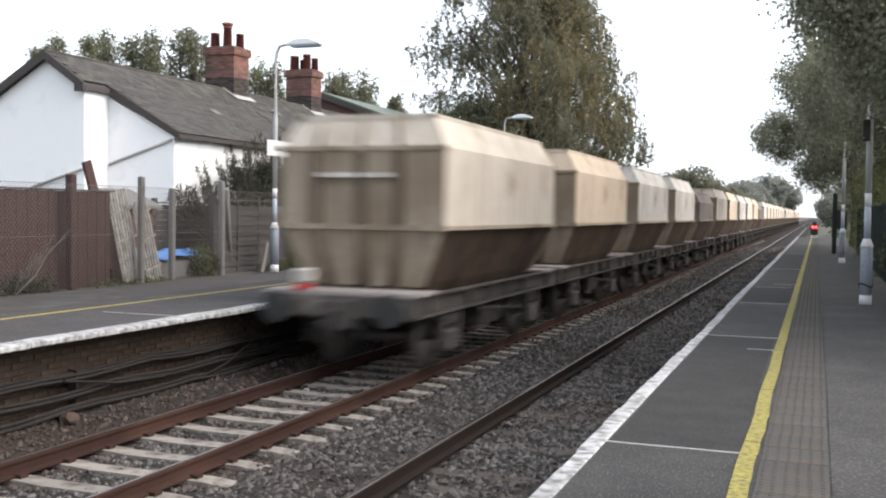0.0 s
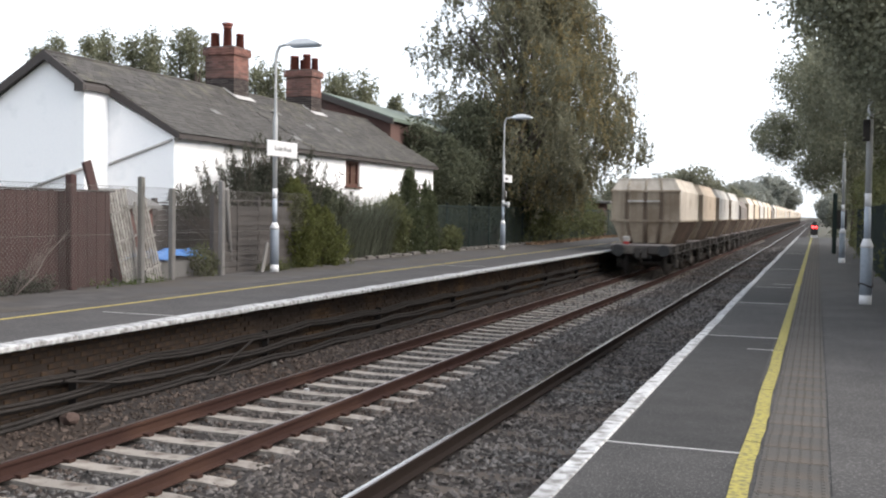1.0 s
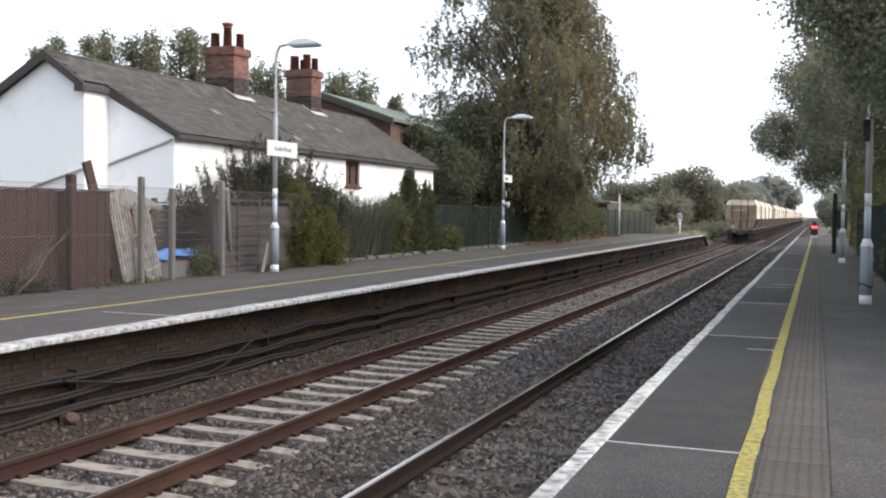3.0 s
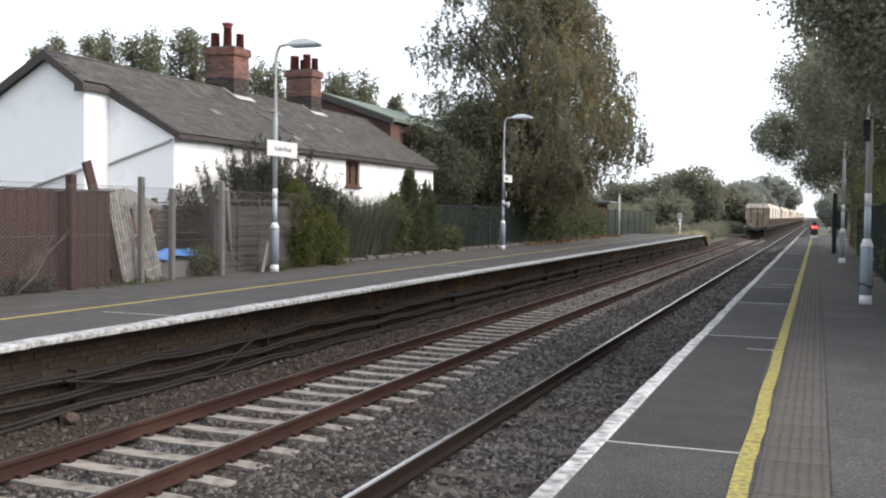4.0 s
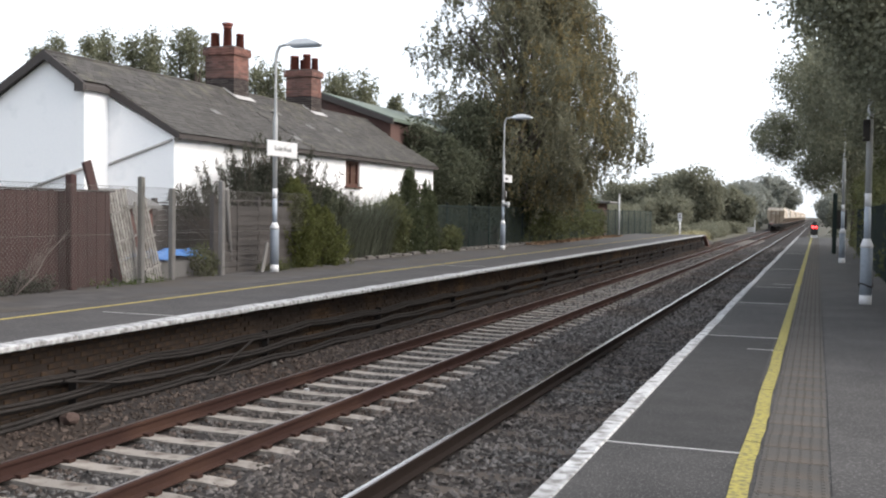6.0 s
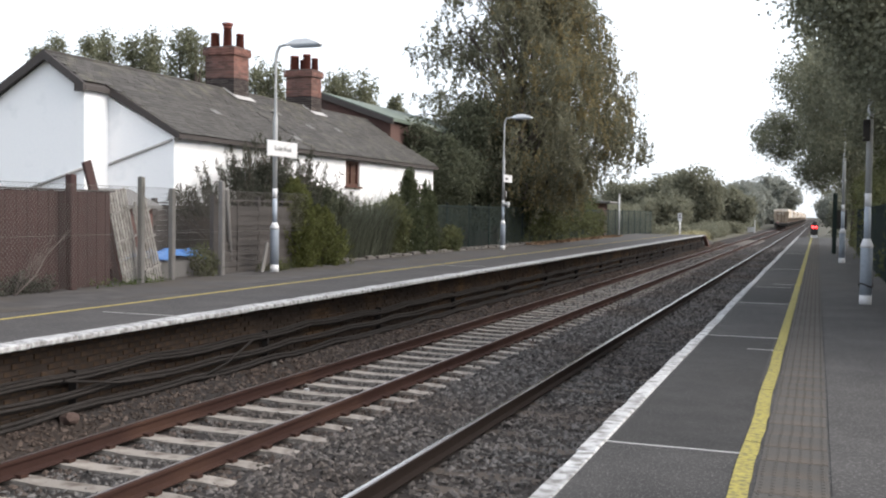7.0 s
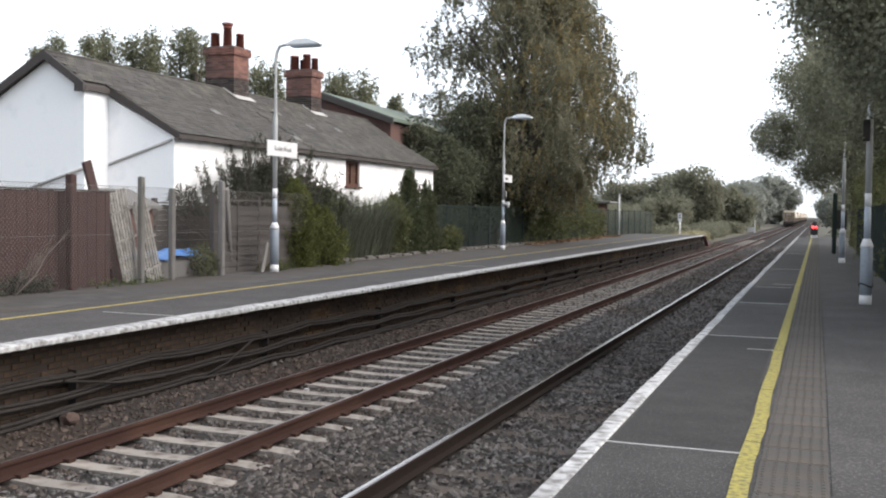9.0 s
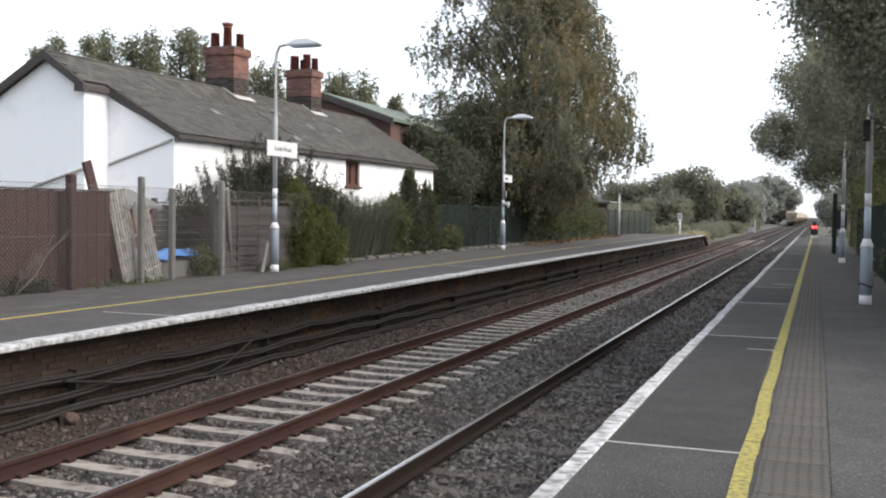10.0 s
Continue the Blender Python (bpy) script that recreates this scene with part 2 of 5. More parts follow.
    "rubble": mat("old rubble kerb stone", (0.11, 0.10, 0.09), (0.07, 0.063, 0.057), 0.95, 25, 3, 0.4, vary=0.2),
    "straw": mat("dry straw grass", (0.38, 0.34, 0.2), (0.28, 0.26, 0.14), 0.9, 10, 2, 0, island=0.3),
}


def leaf_mat(name, base, other, spread=0.35):
    return mat(name, base, other, 0.7, 3, 0.35, 0, island=spread, through_light=0.5, spec=0.25)


L = {
    "birch": leaf_mat("birch leaves", (0.165, 0.165, 0.122), (0.19, 0.18, 0.118), 0.2),
    "birch_gold": leaf_mat("turning birch leaves", (0.29, 0.23, 0.115), (0.21, 0.19, 0.11), 0.2),
    "tall": leaf_mat("dark plane leaves", (0.22, 0.222, 0.16), (0.155, 0.162, 0.115), 0.25),
    "ivy": leaf_mat("ivy leaves", (0.085, 0.10, 0.05), (0.13, 0.13, 0.06)),
    "conifer": leaf_mat("yellow-green conifer sprays", (0.13, 0.135, 0.042), (0.08, 0.092, 0.034)),
    "dark_conifer": leaf_mat("dark ivy leaves", (0.075, 0.084, 0.056), (0.095, 0.102, 0.066)),
    "olive": leaf_mat("grey-olive shrub leaves", (0.085, 0.085, 0.065), (0.055, 0.06, 0.045)),
    "reed": leaf_mat("grey-green tall grass", (0.145, 0.154, 0.115), (0.08, 0.087, 0.064), 0.55),
    "poplar": leaf_mat("poplar leaves", (0.2, 0.2, 0.135), (0.15, 0.155, 0.10)),
    # far and hazy: leaf colours paled, with less contrast, to imitate haze
    "far": leaf_mat("distant leaves, slightly paled for haze", (0.205, 0.2, 0.145), (0.165, 0.17, 0.125), 0.15),
    "hazy": leaf_mat("far grey-green leaves, paled for haze", (0.27, 0.28, 0.25), (0.24, 0.25, 0.22), 0.12),
    "dark_spray": leaf_mat("dark green conifer sprays", (0.088, 0.102, 0.05), (0.06, 0.07, 0.038)),
    "weed": leaf_mat("green weeds", (0.09, 0.12, 0.035), (0.06, 0.085, 0.028)),
}


# ---- builders ----
def part(name, bm, material, parent=None, label="", kind=""):
    me = bm
    if isinstance(bm, bmesh.types.BMesh):
        me = bpy.data.meshes.new(name)
        bm.to_mesh(me)
        bm.free()
    if not me.materials:
        me.materials.append(material)
    ob = new(name, me)
    ob.parent = parent
    return tagged(ob, label=label, kind=kind)


def thing(name, label, category, m=None, group="", kind=""):
    ob = new(name)
    ob.empty_display_size = 0.2
    if m is not None:
        ob.matrix_basis = m
    return tagged(ob, label, category, group, kind)


def box(bm, x0, x1, y0, y1, z0, z1, m=None, bevel=0.0):
    vs = [bm.verts.new(Vector(p) if m is None else m @ Vector(p)) for p in
          ((x0, y0, z0), (x1, y0, z0), (x1, y1, z0), (x0, y1, z0), (x0, y0, z1), (x1, y0, z1), (x1, y1, z1), (x0, y1, z1))]
    fs = [bm.faces.new([vs[i] for i in f]) for f in
          ((3, 2, 1, 0), (4, 5, 6, 7), (0, 1, 5, 4), (1, 2, 6, 5), (2, 3, 7, 6), (3, 0, 4, 7))]
    if bevel:
        edges = list({e for f in fs for e in f.edges})
        bmesh.ops.bevel(bm, geom=edges, offset=bevel, segments=1, affect="EDGES")
    return bm


def boxes(*rows, bevel=0.0):
    bm = bmesh.new()
    for r in rows:
        box(bm, *r, bevel=bevel)
    return bm


def tube(bm, points, radii, sides=8, cap=True):
    rings = []
    for i, p in enumerate(points):
        a, b = Vector(points[max(i - 1, 0)]), Vector(points[min(i + 1, len(points) - 1)])
        q = (b - a).to_track_quat("Z", "Y")
        r = radii[i] if isinstance(radii, (list, tuple)) else radii
        rings.append([bm.verts.new(Vector(p) + q @ Vector((r * math.cos(k * math.tau / sides), r * math.sin(k * math.tau / sides), 0)))
                      for k in range(sides)])
    for a, b in zip(rings, rings[1:]):
        for k in range(sides):
            f = bm.faces.new((a[k], a[(k + 1) % sides], b[(k + 1) % sides], b[k]))
            f.smooth = True
    if cap:
        bm.faces.new(rings[0][::-1])
        bm.faces.new(rings[-1])
    return bm


def prism(bm, outline, y0, y1, m=None):
    """An outline in x and z, drawn out along y."""
    a = [bm.verts.new((x, y0, z)) for x, z in outline]
    b = [bm.verts.new((x, y1, z)) for x, z in outline]
    k = len(outline)
    for i in range(k):
        bm.faces.new((a[i], a[(i + 1) % k], b[(i + 1) % k], b[i]))
    bm.faces.new(a[::-1])
    bm.faces.new(b)
    bmesh.ops.recalc_face_normals(bm, faces=bm.faces[:])
    return bm


def mesh_of(name, verts, faces):
    me = bpy.data.meshes.new(name)
    me.from_pydata([tuple(v) for v in verts] if not isinstance(verts, np.ndarray) else verts.tolist(), [], faces)
    return me


rng = np.random.default_rng(5)


def leaves(name, centres, size, spread=0.5, droop=0.0, long=1.6, wide=0.45):
    """Small folded leaves at the centres, each turned by chance; droop hangs them."""
    k = len(centres)
    d = rng.normal(size=(k, 3))
    d[:, 2] -= droop
    d /= np.linalg.norm(d, axis=1)[:, None]
    s = np.cross(d, rng.normal(size=(k, 3)))
    s /= np.linalg.norm(s, axis=1)[:, None] + 1e-9
    up = np.cross(d, s)
    r = (size * (1 - spread / 2 + spread * rng.random(k)))[:, None]
    a, b = centres - d * r * long / 2, centres + d * r * long / 2
    c = centres + s * r * wide + up * r * 0.12
    e = centres - s * r * wide + up * r * 0.12
    v = np.stack([a, c, b, e], axis=1).reshape(-1, 3)
    return mesh_of(name, v, np.arange(4 * k).reshape(-1, 4).tolist())


def in_blobs(blobs, count, shell=0.55):
    """Points in a set of ellipsoids (centre, radii), denser towards their skins."""
    w = np.array([b[3] * b[4] * b[5] for b in blobs]) ** 0.67
    which = rng.choice(len(blobs), count, p=w / w.sum())
    B = np.array(blobs)[which]
    d = rng.normal(size=(count, 3))
    d /= np.linalg.norm(d, axis=1)[:, None]
    r = shell + (1 - shell) * rng.random(count) ** 0.6
    return B[:, :3] + d * r[:, None] * B[:, 3:]


def clumped(centres, radius, each):
    """Gather points into small tufts round the centres."""
    p = np.repeat(centres, each, axis=0)
    return p + rng.normal(size=p.shape) * radius


def tree(name, label, category, base, trunk_h, blobs, tufts, each, size, tuft_r, leafs, bark, trunk_r=0.2, limbs=7, droop=0.0, group="", shell=0.45):
    """A tapered trunk with limbs that reach into the crown's masses, and a crown of tufted leaves."""
    root = thing(name, label, category, pose(*base), group)
    bm = bmesh.new()
    top = Vector((0, 0, trunk_h))
    tube(bm, [(0, 0, -0.1), (0.03, 0.02, trunk_h * 0.35), (-0.04, 0.05, trunk_h * 0.7), top], [trunk_r * 1.25, trunk_r, trunk_r * 0.7, trunk_r * 0.3])
    part("trunk", bm, bark, root)
    order = rng.permutation(len(blobs))[:limbs]
    for i in order:
        b = blobs[i]
        z0 = min(trunk_h * (0.35 + 0.5 * rng.random()), max(b[2] * 0.8, 0.4))
        end = Vector(b[:3])
        mid = Vector((end.x * 0.45, end.y * 0.45, (z0 + end.z) / 2 + 0.15))
        bm = tube(bmesh.new(), [(0, 0, z0), mid, end], [trunk_r * 0.5, trunk_r * 0.3, trunk_r * 0.1], 6)
        part("limb", bm, bark, root)
    for j, lm in enumerate(leafs):
        c = in_blobs(blobs, tufts // len(leafs), shell)
        part("crown", leaves("crown", clumped(c, tuft_r, each), size, droop=droop), lm, root)
    return root


# ---- the large structure ----
RAIL_X = (-7.09, -5.585, -3.641, -2.136)
TRACK_L, TRACK_R = -6.338, -2.889
Z_LEFT, Z_RIGHT = 0.95, 0.88


def ground_height(x, y):
    inside = -0.62
    far = min(max((y - 78) / 14, 0), 1)
    left = 0.70 * (1 - far) + 0.05 * far
    right = 0.70 * (1 - far) + 0.15 * far
    if x < -9.6:
        return left
    if x < -8.6:
        return left + (inside - left) * (x + 9.6)
    if x < -0.9:
        return inside
    if x < 0.1:
        return inside + (right - inside) * (x + 0.9)
    return right


def build_ground():
    xs = [-2500, -600, -200, -80, -40, -25, -18, -14, -11, -9.6, -9.1, -8.6, -7, -4, -2, -0.9, -0.4, 0.1, 2, 5, 12, 30, 80, 300, 2500]
    ys = [-400, -60, -20, 0, 10, 20, 30, 40, 50, 60, 70, 78, 80, 82, 84, 86, 88, 90, 92, 96, 110, 140, 200, 400, 1000, 4000]
    vs = [(x, y, ground_height(x, y)) for y in ys for x in xs]
    w = len(xs)
    fs = [(j * w + i, j * w + i + 1, (j + 1) * w + i + 1, (j + 1) * w + i) for j in range(len(ys) - 1) for i in range(w - 1)]
    tagged(part("ground", mesh_of("ground", vs, fs), M["earth"]), "dry earth and rough grass beside the railway", "ground", kind="structure")


def bed_height(x, y):
    """Ballast: level between the rails, a shoulder that climbs to the platform's foot."""
    z = -0.21
    if x < -7.35:
        z += min((-7.35 - x) / 0.7, 1.1) * 0.22
    if -5.3 < x < -3.9:
        z += 0.04 * math.sin((x + 5.3) / 1.4 * math.pi)
    return z + 0.02 * noise.noise((x * 2.1, y * 2.1, 0))


def build_bed():
    xs = [-8.7 + 0.14 * i for i in range(54)]
    ys = [-60, -30, -10, -4] + list(np.arange(0, 40, 0.2)) + list(np.arange(40, 120, 1.0)) + [130, 160, 200, 300, 500, 900, 1500]
    vs = [(x, y, bed_height(x, y)) for y in ys for x in xs]
    w = len(xs)
    fs = [(j * w + i, j * w + i + 1, (j + 1) * w + i + 1, (j + 1) * w + i) for j in range(len(ys) - 1) for i in range(w - 1)]
    bed = part("ballast_bed", mesh_of("ballast_bed", vs, fs), M["ballast"])
    tagged(bed, "grey-brown stone ballast under both tracks", "ballast", kind="structure")
    # loose stones, thinning out with the distance
    count = 103000
    y = 1.0 + 92 * rng.random(count) ** 1.85
    x = -8.15 + 6.7 * rng.random(count)
    keep = np.ones(count, bool)
    for rx in RAIL_X:
        keep &= np.abs(x - rx) > 0.075
    on = (np.abs(x - TRACK_L) < 1.26) & (((y - 0.32) % 0.648) < 0.25)
    keep &= ~(on & (rng.random(count) < np.where(np.abs(x - TRACK_L) > 0.9, 0.62, 0.92)))
    x, y = x[keep], y[keep]
    z = np.array([bed_height(a, b) for a, b in zip(x, y)]) + 0.004
    k = len(x)
    octa = np.array([(1, 0, 0), (-1, 0, 0), (0, 1, 0), (0, -1, 0), (0, 0, 1), (0, 0, -1)], float)
    v = octa[None] * (0.6 + 0.7 * rng.random((k, 6, 1))) + rng.normal(size=(k, 6, 3)) * 0.25
    v *= (0.0165 + 0.021 * rng.random(k))[:, None, None] * (1 + 0.02 * y)[:, None, None]
    a = rng.random(k) * math.tau
    c, s = np.cos(a)[:, None], np.sin(a)[:, None]
    v = np.stack([v[..., 0] * c - v[..., 1] * s, v[..., 0] * s + v[..., 1] * c, v[..., 2] * 0.8], axis=-1)
    v += np.stack([x, y, z], axis=1)[:, None, :]
    tri = np.array([(0, 2, 4), (2, 1, 4), (1, 3, 4), (3, 0, 4), (2, 0, 5), (1, 2, 5), (3, 1, 5), (0, 3, 5)])
    shade = np.minimum(np.abs(x - RAIL_X[0]), np.abs(x - RAIL_X[1]))
    rusty = (x < -7.2) | (rng.random(k) < np.interp(shade, [0.1, 0.55], [0.75, 0.0]))
    for pick, material, label in ((~rusty, M["stone"], "loose angular grey and brown ballast stones"), (rusty, M["stone_rust"], "loose rust-stained ballast stones beside the rails")):
        m = int(pick.sum())
        f = (tri[None] + 6 * np.arange(m)[:, None, None]).reshape(-1, 3)
        st = part("ballast_stones", mesh_of("ballast_stones", v[pick].reshape(-1, 3), f.tolist()), material)
        tagged(st, label, "ballast", kind="stuff")


def build_tracks():
    sleeper = None
    prof = [(-0.075, -0.155), (0.075, -0.155), (0.075, -0.145), (0.012, -0.125), (0.010, -0.045), (0.035, -0.035), (0.035, -0.006), (0.03, -0.001),
            (-0.03, -0.001), (-0.035, -0.006), (-0.035, -0.035), (-0.010, -0.045), (-0.012, -0.125), (-0.075, -0.145)]
    for k, (centre, label) in enumerate(((TRACK_L, "rust-sided railway track on pale concrete sleepers"), (TRACK_R, "railway track with bright rails beside the platform"))):
        tr = tagged(thing("railway_track", label, "railway track", pose(centre, 0, 0)), kind="structure")
        for side in (-0.7525, 0.7525):
            bm = bmesh.new()
            prism(bm, [(x + side, z) for x, z in prof], -40, 1400)
            rail = part("rail", bm, M["rust"] if k == 0 else M["dark_rail"], tr, "rust-brown rail" if k == 0 else "dark oily rail")
            bm = boxes((side - (0.028 if k == 0 else 0.03), side + (0.004 if k == 0 else 0.008), -40, 1400, -0.004, 0.001))
            if k:
                part("rail_shoulder", boxes((side + 0.0085, side + 0.031, -40, 1400, -0.004, 0.0005)), M["rail_dull"], rail, "dull shoulder of the rail head")
            part("rail_head", bm, M["railtop"] if k else M["rail_dull"], rail, "bright worn running surface")
        n = 175 if k == 0 else 90
        if k == 0:
            bm = bmesh.new()
            prism(bm, [(-1.25, -0.36), (1.25, -0.36), (1.25, -0.185), (0.95, -0.165), (0.55, -0.165), (0.4, -0.18), (-0.4, -0.18), (-0.55, -0.165), (-0.95, -0.165), (-1.25, -0.185)], -0.115, 0.115)
            sleeper = bpy.data.meshes.new("sleeper")
            bm.to_mesh(sleeper)
            bm.free()
            clip = bpy.data.meshes.new("rail_clip")
            bm = boxes((-0.13, -0.04, -0.05, 0.05, -0.17, -0.13), (0.04, 0.13, -0.05, 0.05, -0.17, -0.13))
            bm.to_mesh(clip)
            bm.free()
        else:
            sleeper = bpy.data.meshes.new("sleeper")
            bm = boxes((-1.28, 1.28, -0.12, 0.12, -0.36, -0.205))
            bm.to_mesh(sleeper)
            bm.free()
        for i in range(-22, n):
            ob = part("sleeper", sleeper, M["sleeper"] if k == 0 else M["oldsleeper"], tr)
            ob.location = (0.012 * math.sin(i * 2.3), 0.446 + 0.648 * i, 0)
            ob.rotation_euler = (0, 0, radians(0.5 * math.sin(i * 5.1)))
            if k == 0 and 8 < i < 50:
                for side in (-0.7525, 0.7525):
                    c = part("rail_clip", clip, M["rust"], ob)
                    c.location = (side, 0, 0)


def build_platforms():
    # far platform
    far = tagged(thing("platform_far", "old asphalt platform with a white painted edge", "platform"), kind="structure")
    bm = boxes((-13.1, -8.082, -10, 78.3, 0.83, Z_LEFT - 0.006))
    bm2 = bmesh.new()
    part("surface", bm, M["asphalt_old"], far, "patched pale asphalt surface")
    prism(bm2, [(78.3, 0.3), (78.3, Z_LEFT - 0.006), (86.5, 0.1), (86.5, -0.3)], 8.05, 13.1)
    for v in bm2.verts:
        v.co = Vector((-v.co.y, v.co.x, v.co.z))
    bmesh.ops.recalc_face_normals(bm2, faces=bm2.faces[:])
    part("ramp", bm2, M["asphalt_old"], far, "asphalt ramp at the platform end")
    part("back_strip", boxes((-13.09, -10.35, -9.9, 78.2, Z_LEFT - 0.02, Z_LEFT - 0.003)), M["asphalt_worn"], far, "paler worn asphalt along the back")
    bm = boxes((-8.35, -8.2, -10, 79, -0.7, 0.84))
    part("backing_wall", bm, M["mortar"], far, "dark mortar behind the facing bricks")
    y, i = -9.9, 0
    while y < 78:
        w = (0.9, 0.75, 1.15, 0.62, 0.98)[i % 5]
        dz, dx = 0.003 * math.sin(i * 3.7), 0.006 * math.sin(i * 5.3)
        bm = boxes((-8.08, -7.80 + dx, y + 0.004, y + w - 0.006, 0.885 + dz, Z_LEFT + dz), bevel=0.012)
        part("edge_slab", bm, M["white_edge"], far)
        y, i = y + w, i + 1
    # yellow line, laid in painted strokes
    bm = boxes((-9.83, -9.75, -5, 78, Z_LEFT - 0.006, Z_LEFT - 0.002))
    part("yellow_line", bm, M["faded_yellow"], far, "thin faded yellow safety line")
    for yy, x0, x1 in ((11.6, -9.3, -8.15), (26.0, -9.7, -8.3), (44.0, -9.6, -8.2)):
        part("joint_line", boxes((x0, x1, yy, yy + 0.025, Z_LEFT - 0.006, Z_LEFT - 0.003)), M["joint"], far)
    # ramp edge in brick
    bm = bmesh.new()
    prism(bm, [(78.3, 0.86), (78.3, 0.97), (81.2, 0.02), (81.2, -0.15)], 7.82, 8.12)
    for v in bm.verts:
        v.co = Vector((-v.co.y, v.co.x, v.co.z))
    bmesh.ops.recalc_face_normals(bm, faces=bm.faces[:])
    part("ramp_edge", bm, M["red_brick"], far, "red brick edging down the ramp")

    near = tagged(thing("platform_near", "dark asphalt platform with tactile slabs and a yellow line", "platform"), kind="structure")
    part("surface", boxes((-1.22, 3.2, -10, 80.5, 0.2, Z_RIGHT - 0.006)), M["asphalt"], near, "dark worn asphalt surface")
    part("side_wall", boxes((-1.25, -1.15, -10, 80.5, -0.7, 0.78)), M["mortar"], near, "dark brick side wall")
    y, i = -9.9, 0
    while y < 80.4:
        w = (0.46, 0.9, 0.61, 0.45, 0.75)[i % 5]
        dx = 0.008 * math.sin(i * 4.1) + 0.012 * math.sin(y * 0.55)
        bm = boxes((-1.42 + dx, -1.292 + dx / 3, y + 0.003, y + w - 0.003, 0.74, Z_RIGHT + 0.004 * math.sin(i)), bevel=0.012)
        part("edge_slab", bm, M["white_edge"], near)
        y, i = y + w, i + 1
    part("edge_bed", boxes((-1.295, -1.215, -10, 80.5, 0.6, Z_RIGHT - 0.008)), M["asphalt"], near)
    for y0, y1, x1 in ((6.75, 9.6, -0.44), (9.6, 13.29, -0.46), (18.63, 22.88, -0.45), (31.03, 43.9, -0.45)):
        part("patch", boxes((-1.27, x1, y0, y1, Z_RIGHT - 0.02, Z_RIGHT - 0.0035)), M["asphalt_patch"], near, "smooth dark asphalt patch")
    part("back_strip", boxes((0.115, 3.19, -9.9, 80.4, Z_RIGHT - 0.02, Z_RIGHT - 0.002)), M["asphalt_pale"], near, "coarse pale asphalt behind the slabs")
    # yellow line with wandering edges
    vs, fs = [], []
    for j, yy in enumerate(np.arange(-9.9, 80, 0.06)):
        wob = 0.014 * noise.noise((0, yy * 0.7, 0)) + 0.003 * noise.noise((3, yy * 5, 0))
        w2 = 0.007 * noise.noise((9, yy * 3, 0))
        vs += [(-0.425 + wob, yy, Z_RIGHT + 0.001), (-0.318 + wob + w2, yy, Z_RIGHT + 0.001)]
        if j:
            fs.append((2 * j - 2, 2 * j - 1, 2 * j + 1, 2 * j))
    part("yellow_line", mesh_of("yellow_line", vs, fs), M["yellow"], near, "broad worn yellow safety line")
    for yy, x0, x1 in ((6.73, -1.29, -0.43), (13.3, -1.29, -0.43), (12.1, -0.72, -0.43), (18.6, -1.28, -0.43), (22.9, -1.2, -0.5), (24.0, -0.9, -0.43), (31, -1.28, -0.43), (44, -1.28, -0.43)):
        bm = boxes((x0, x1, yy, yy + 0.016, Z_RIGHT - 0.006, Z_RIGHT - 0.0005))
        part("joint_line", bm, M["joint"], near)
    for yy, slant in ((9.3, 0.01), (7.1, -0.02), (12.15, 0.015), (16.8, -0.01), (19.9, 0.02), (24.9, 0.015)):
        bm = boxes((-0.43, -0.31, yy, yy + 0.012, Z_RIGHT - 0.001, Z_RIGHT + 0.002))
        for v in bm.verts:
            v.co.y += slant * (v.co.x + 0.37) / 0.06
        part("crack", bm, M["asphalt_patch"], near, "dark crack across the line")
    # one course of 400 mm tactile slabs with raised studs
    bm = boxes((-0.198, 0.198, -0.197, 0.197, -0.05, 0.0), bevel=0.004)
    for a in range(6):
        for b in range(6):
            x, y = -0.167 + a * 0.0667, -0.167 + b * 0.0667
            q = [bm.verts.new((x + dx * r, y + dy * r, z)) for r, z in ((0.0125, 0.0), (0.008, 0.005)) for dx, dy in ((-1, -1), (1, -1), (1, 1), (-1, 1))]
            bm.faces.new(q[4:])
            for k in range(4):
                bm.faces.new((q[k], q[(k + 1) % 4], q[4 + (k + 1) % 4], q[4 + k]))
    slab = bpy.data.meshes.new("tactile_slab")
    bm.to_mesh(slab)
    bm.free()
    for i in range(-32, 190):
        ob = part("tactile_slab", slab, M["tactile"], near)
        ob.location = (-0.1 + 0.003 * math.sin(i * 3), 3.2 + 0.4 * i, Z_RIGHT + 0.002 * math.sin(i * 2.1))


def build_platform_bricks():
    far = bpy.data.objects["platform_far"].children
    wall = [o for o in far if o.name.startswith("backing_wall")][0]
    bm = boxes((-0.05, 0.0, -0.105, 0.105, -0.031, 0.031), bevel=0.006)
    one = bpy.data.meshes.new("brick")
    bm.to_mesh(one)
    bm.free()
    vs, fs = [], []
    g = np.random.default_rng(3)
    for r in range(12):
        z = -0.03 + 0.075 * r
        for c in range(316):
            y = 7.6 + 0.2235 * c + (0.11 if r % 2 else 0)
            x = -8.188 + 0.006 * g.normal()
            if y < 13.2:
                ob = part("brick", one, M["brick"], wall)
                ob.location = (x, y, z)
                ob.rotation_euler = (g.normal() * 0.012, 0, g.normal() * 0.012)
            else:
                k, h, t = len(vs), 0.104, 0.031
                vs += [(x - 0.05, y - h, z - t), (x - 0.05, y + h, z - t), (x - 0.05, y + h, z + t), (x - 0.05, y - h, z + t),
                       (x, y - h, z - t), (x, y + h, z - t), (x, y + h, z + t), (x, y - h, z + t)]
                fs += [(k + 4, k + 5, k + 6, k + 7), (k, k + 4, k + 7, k + 3), (k + 1, k + 2, k + 6, k + 5), (k + 3, k + 7, k + 6, k + 2), (k, k + 1, k + 5, k + 4)]
    part("brickwork", mesh_of("brickwork", vs, fs), M["brick_far"], wall, "sooty facing bricks", kind="stuff")


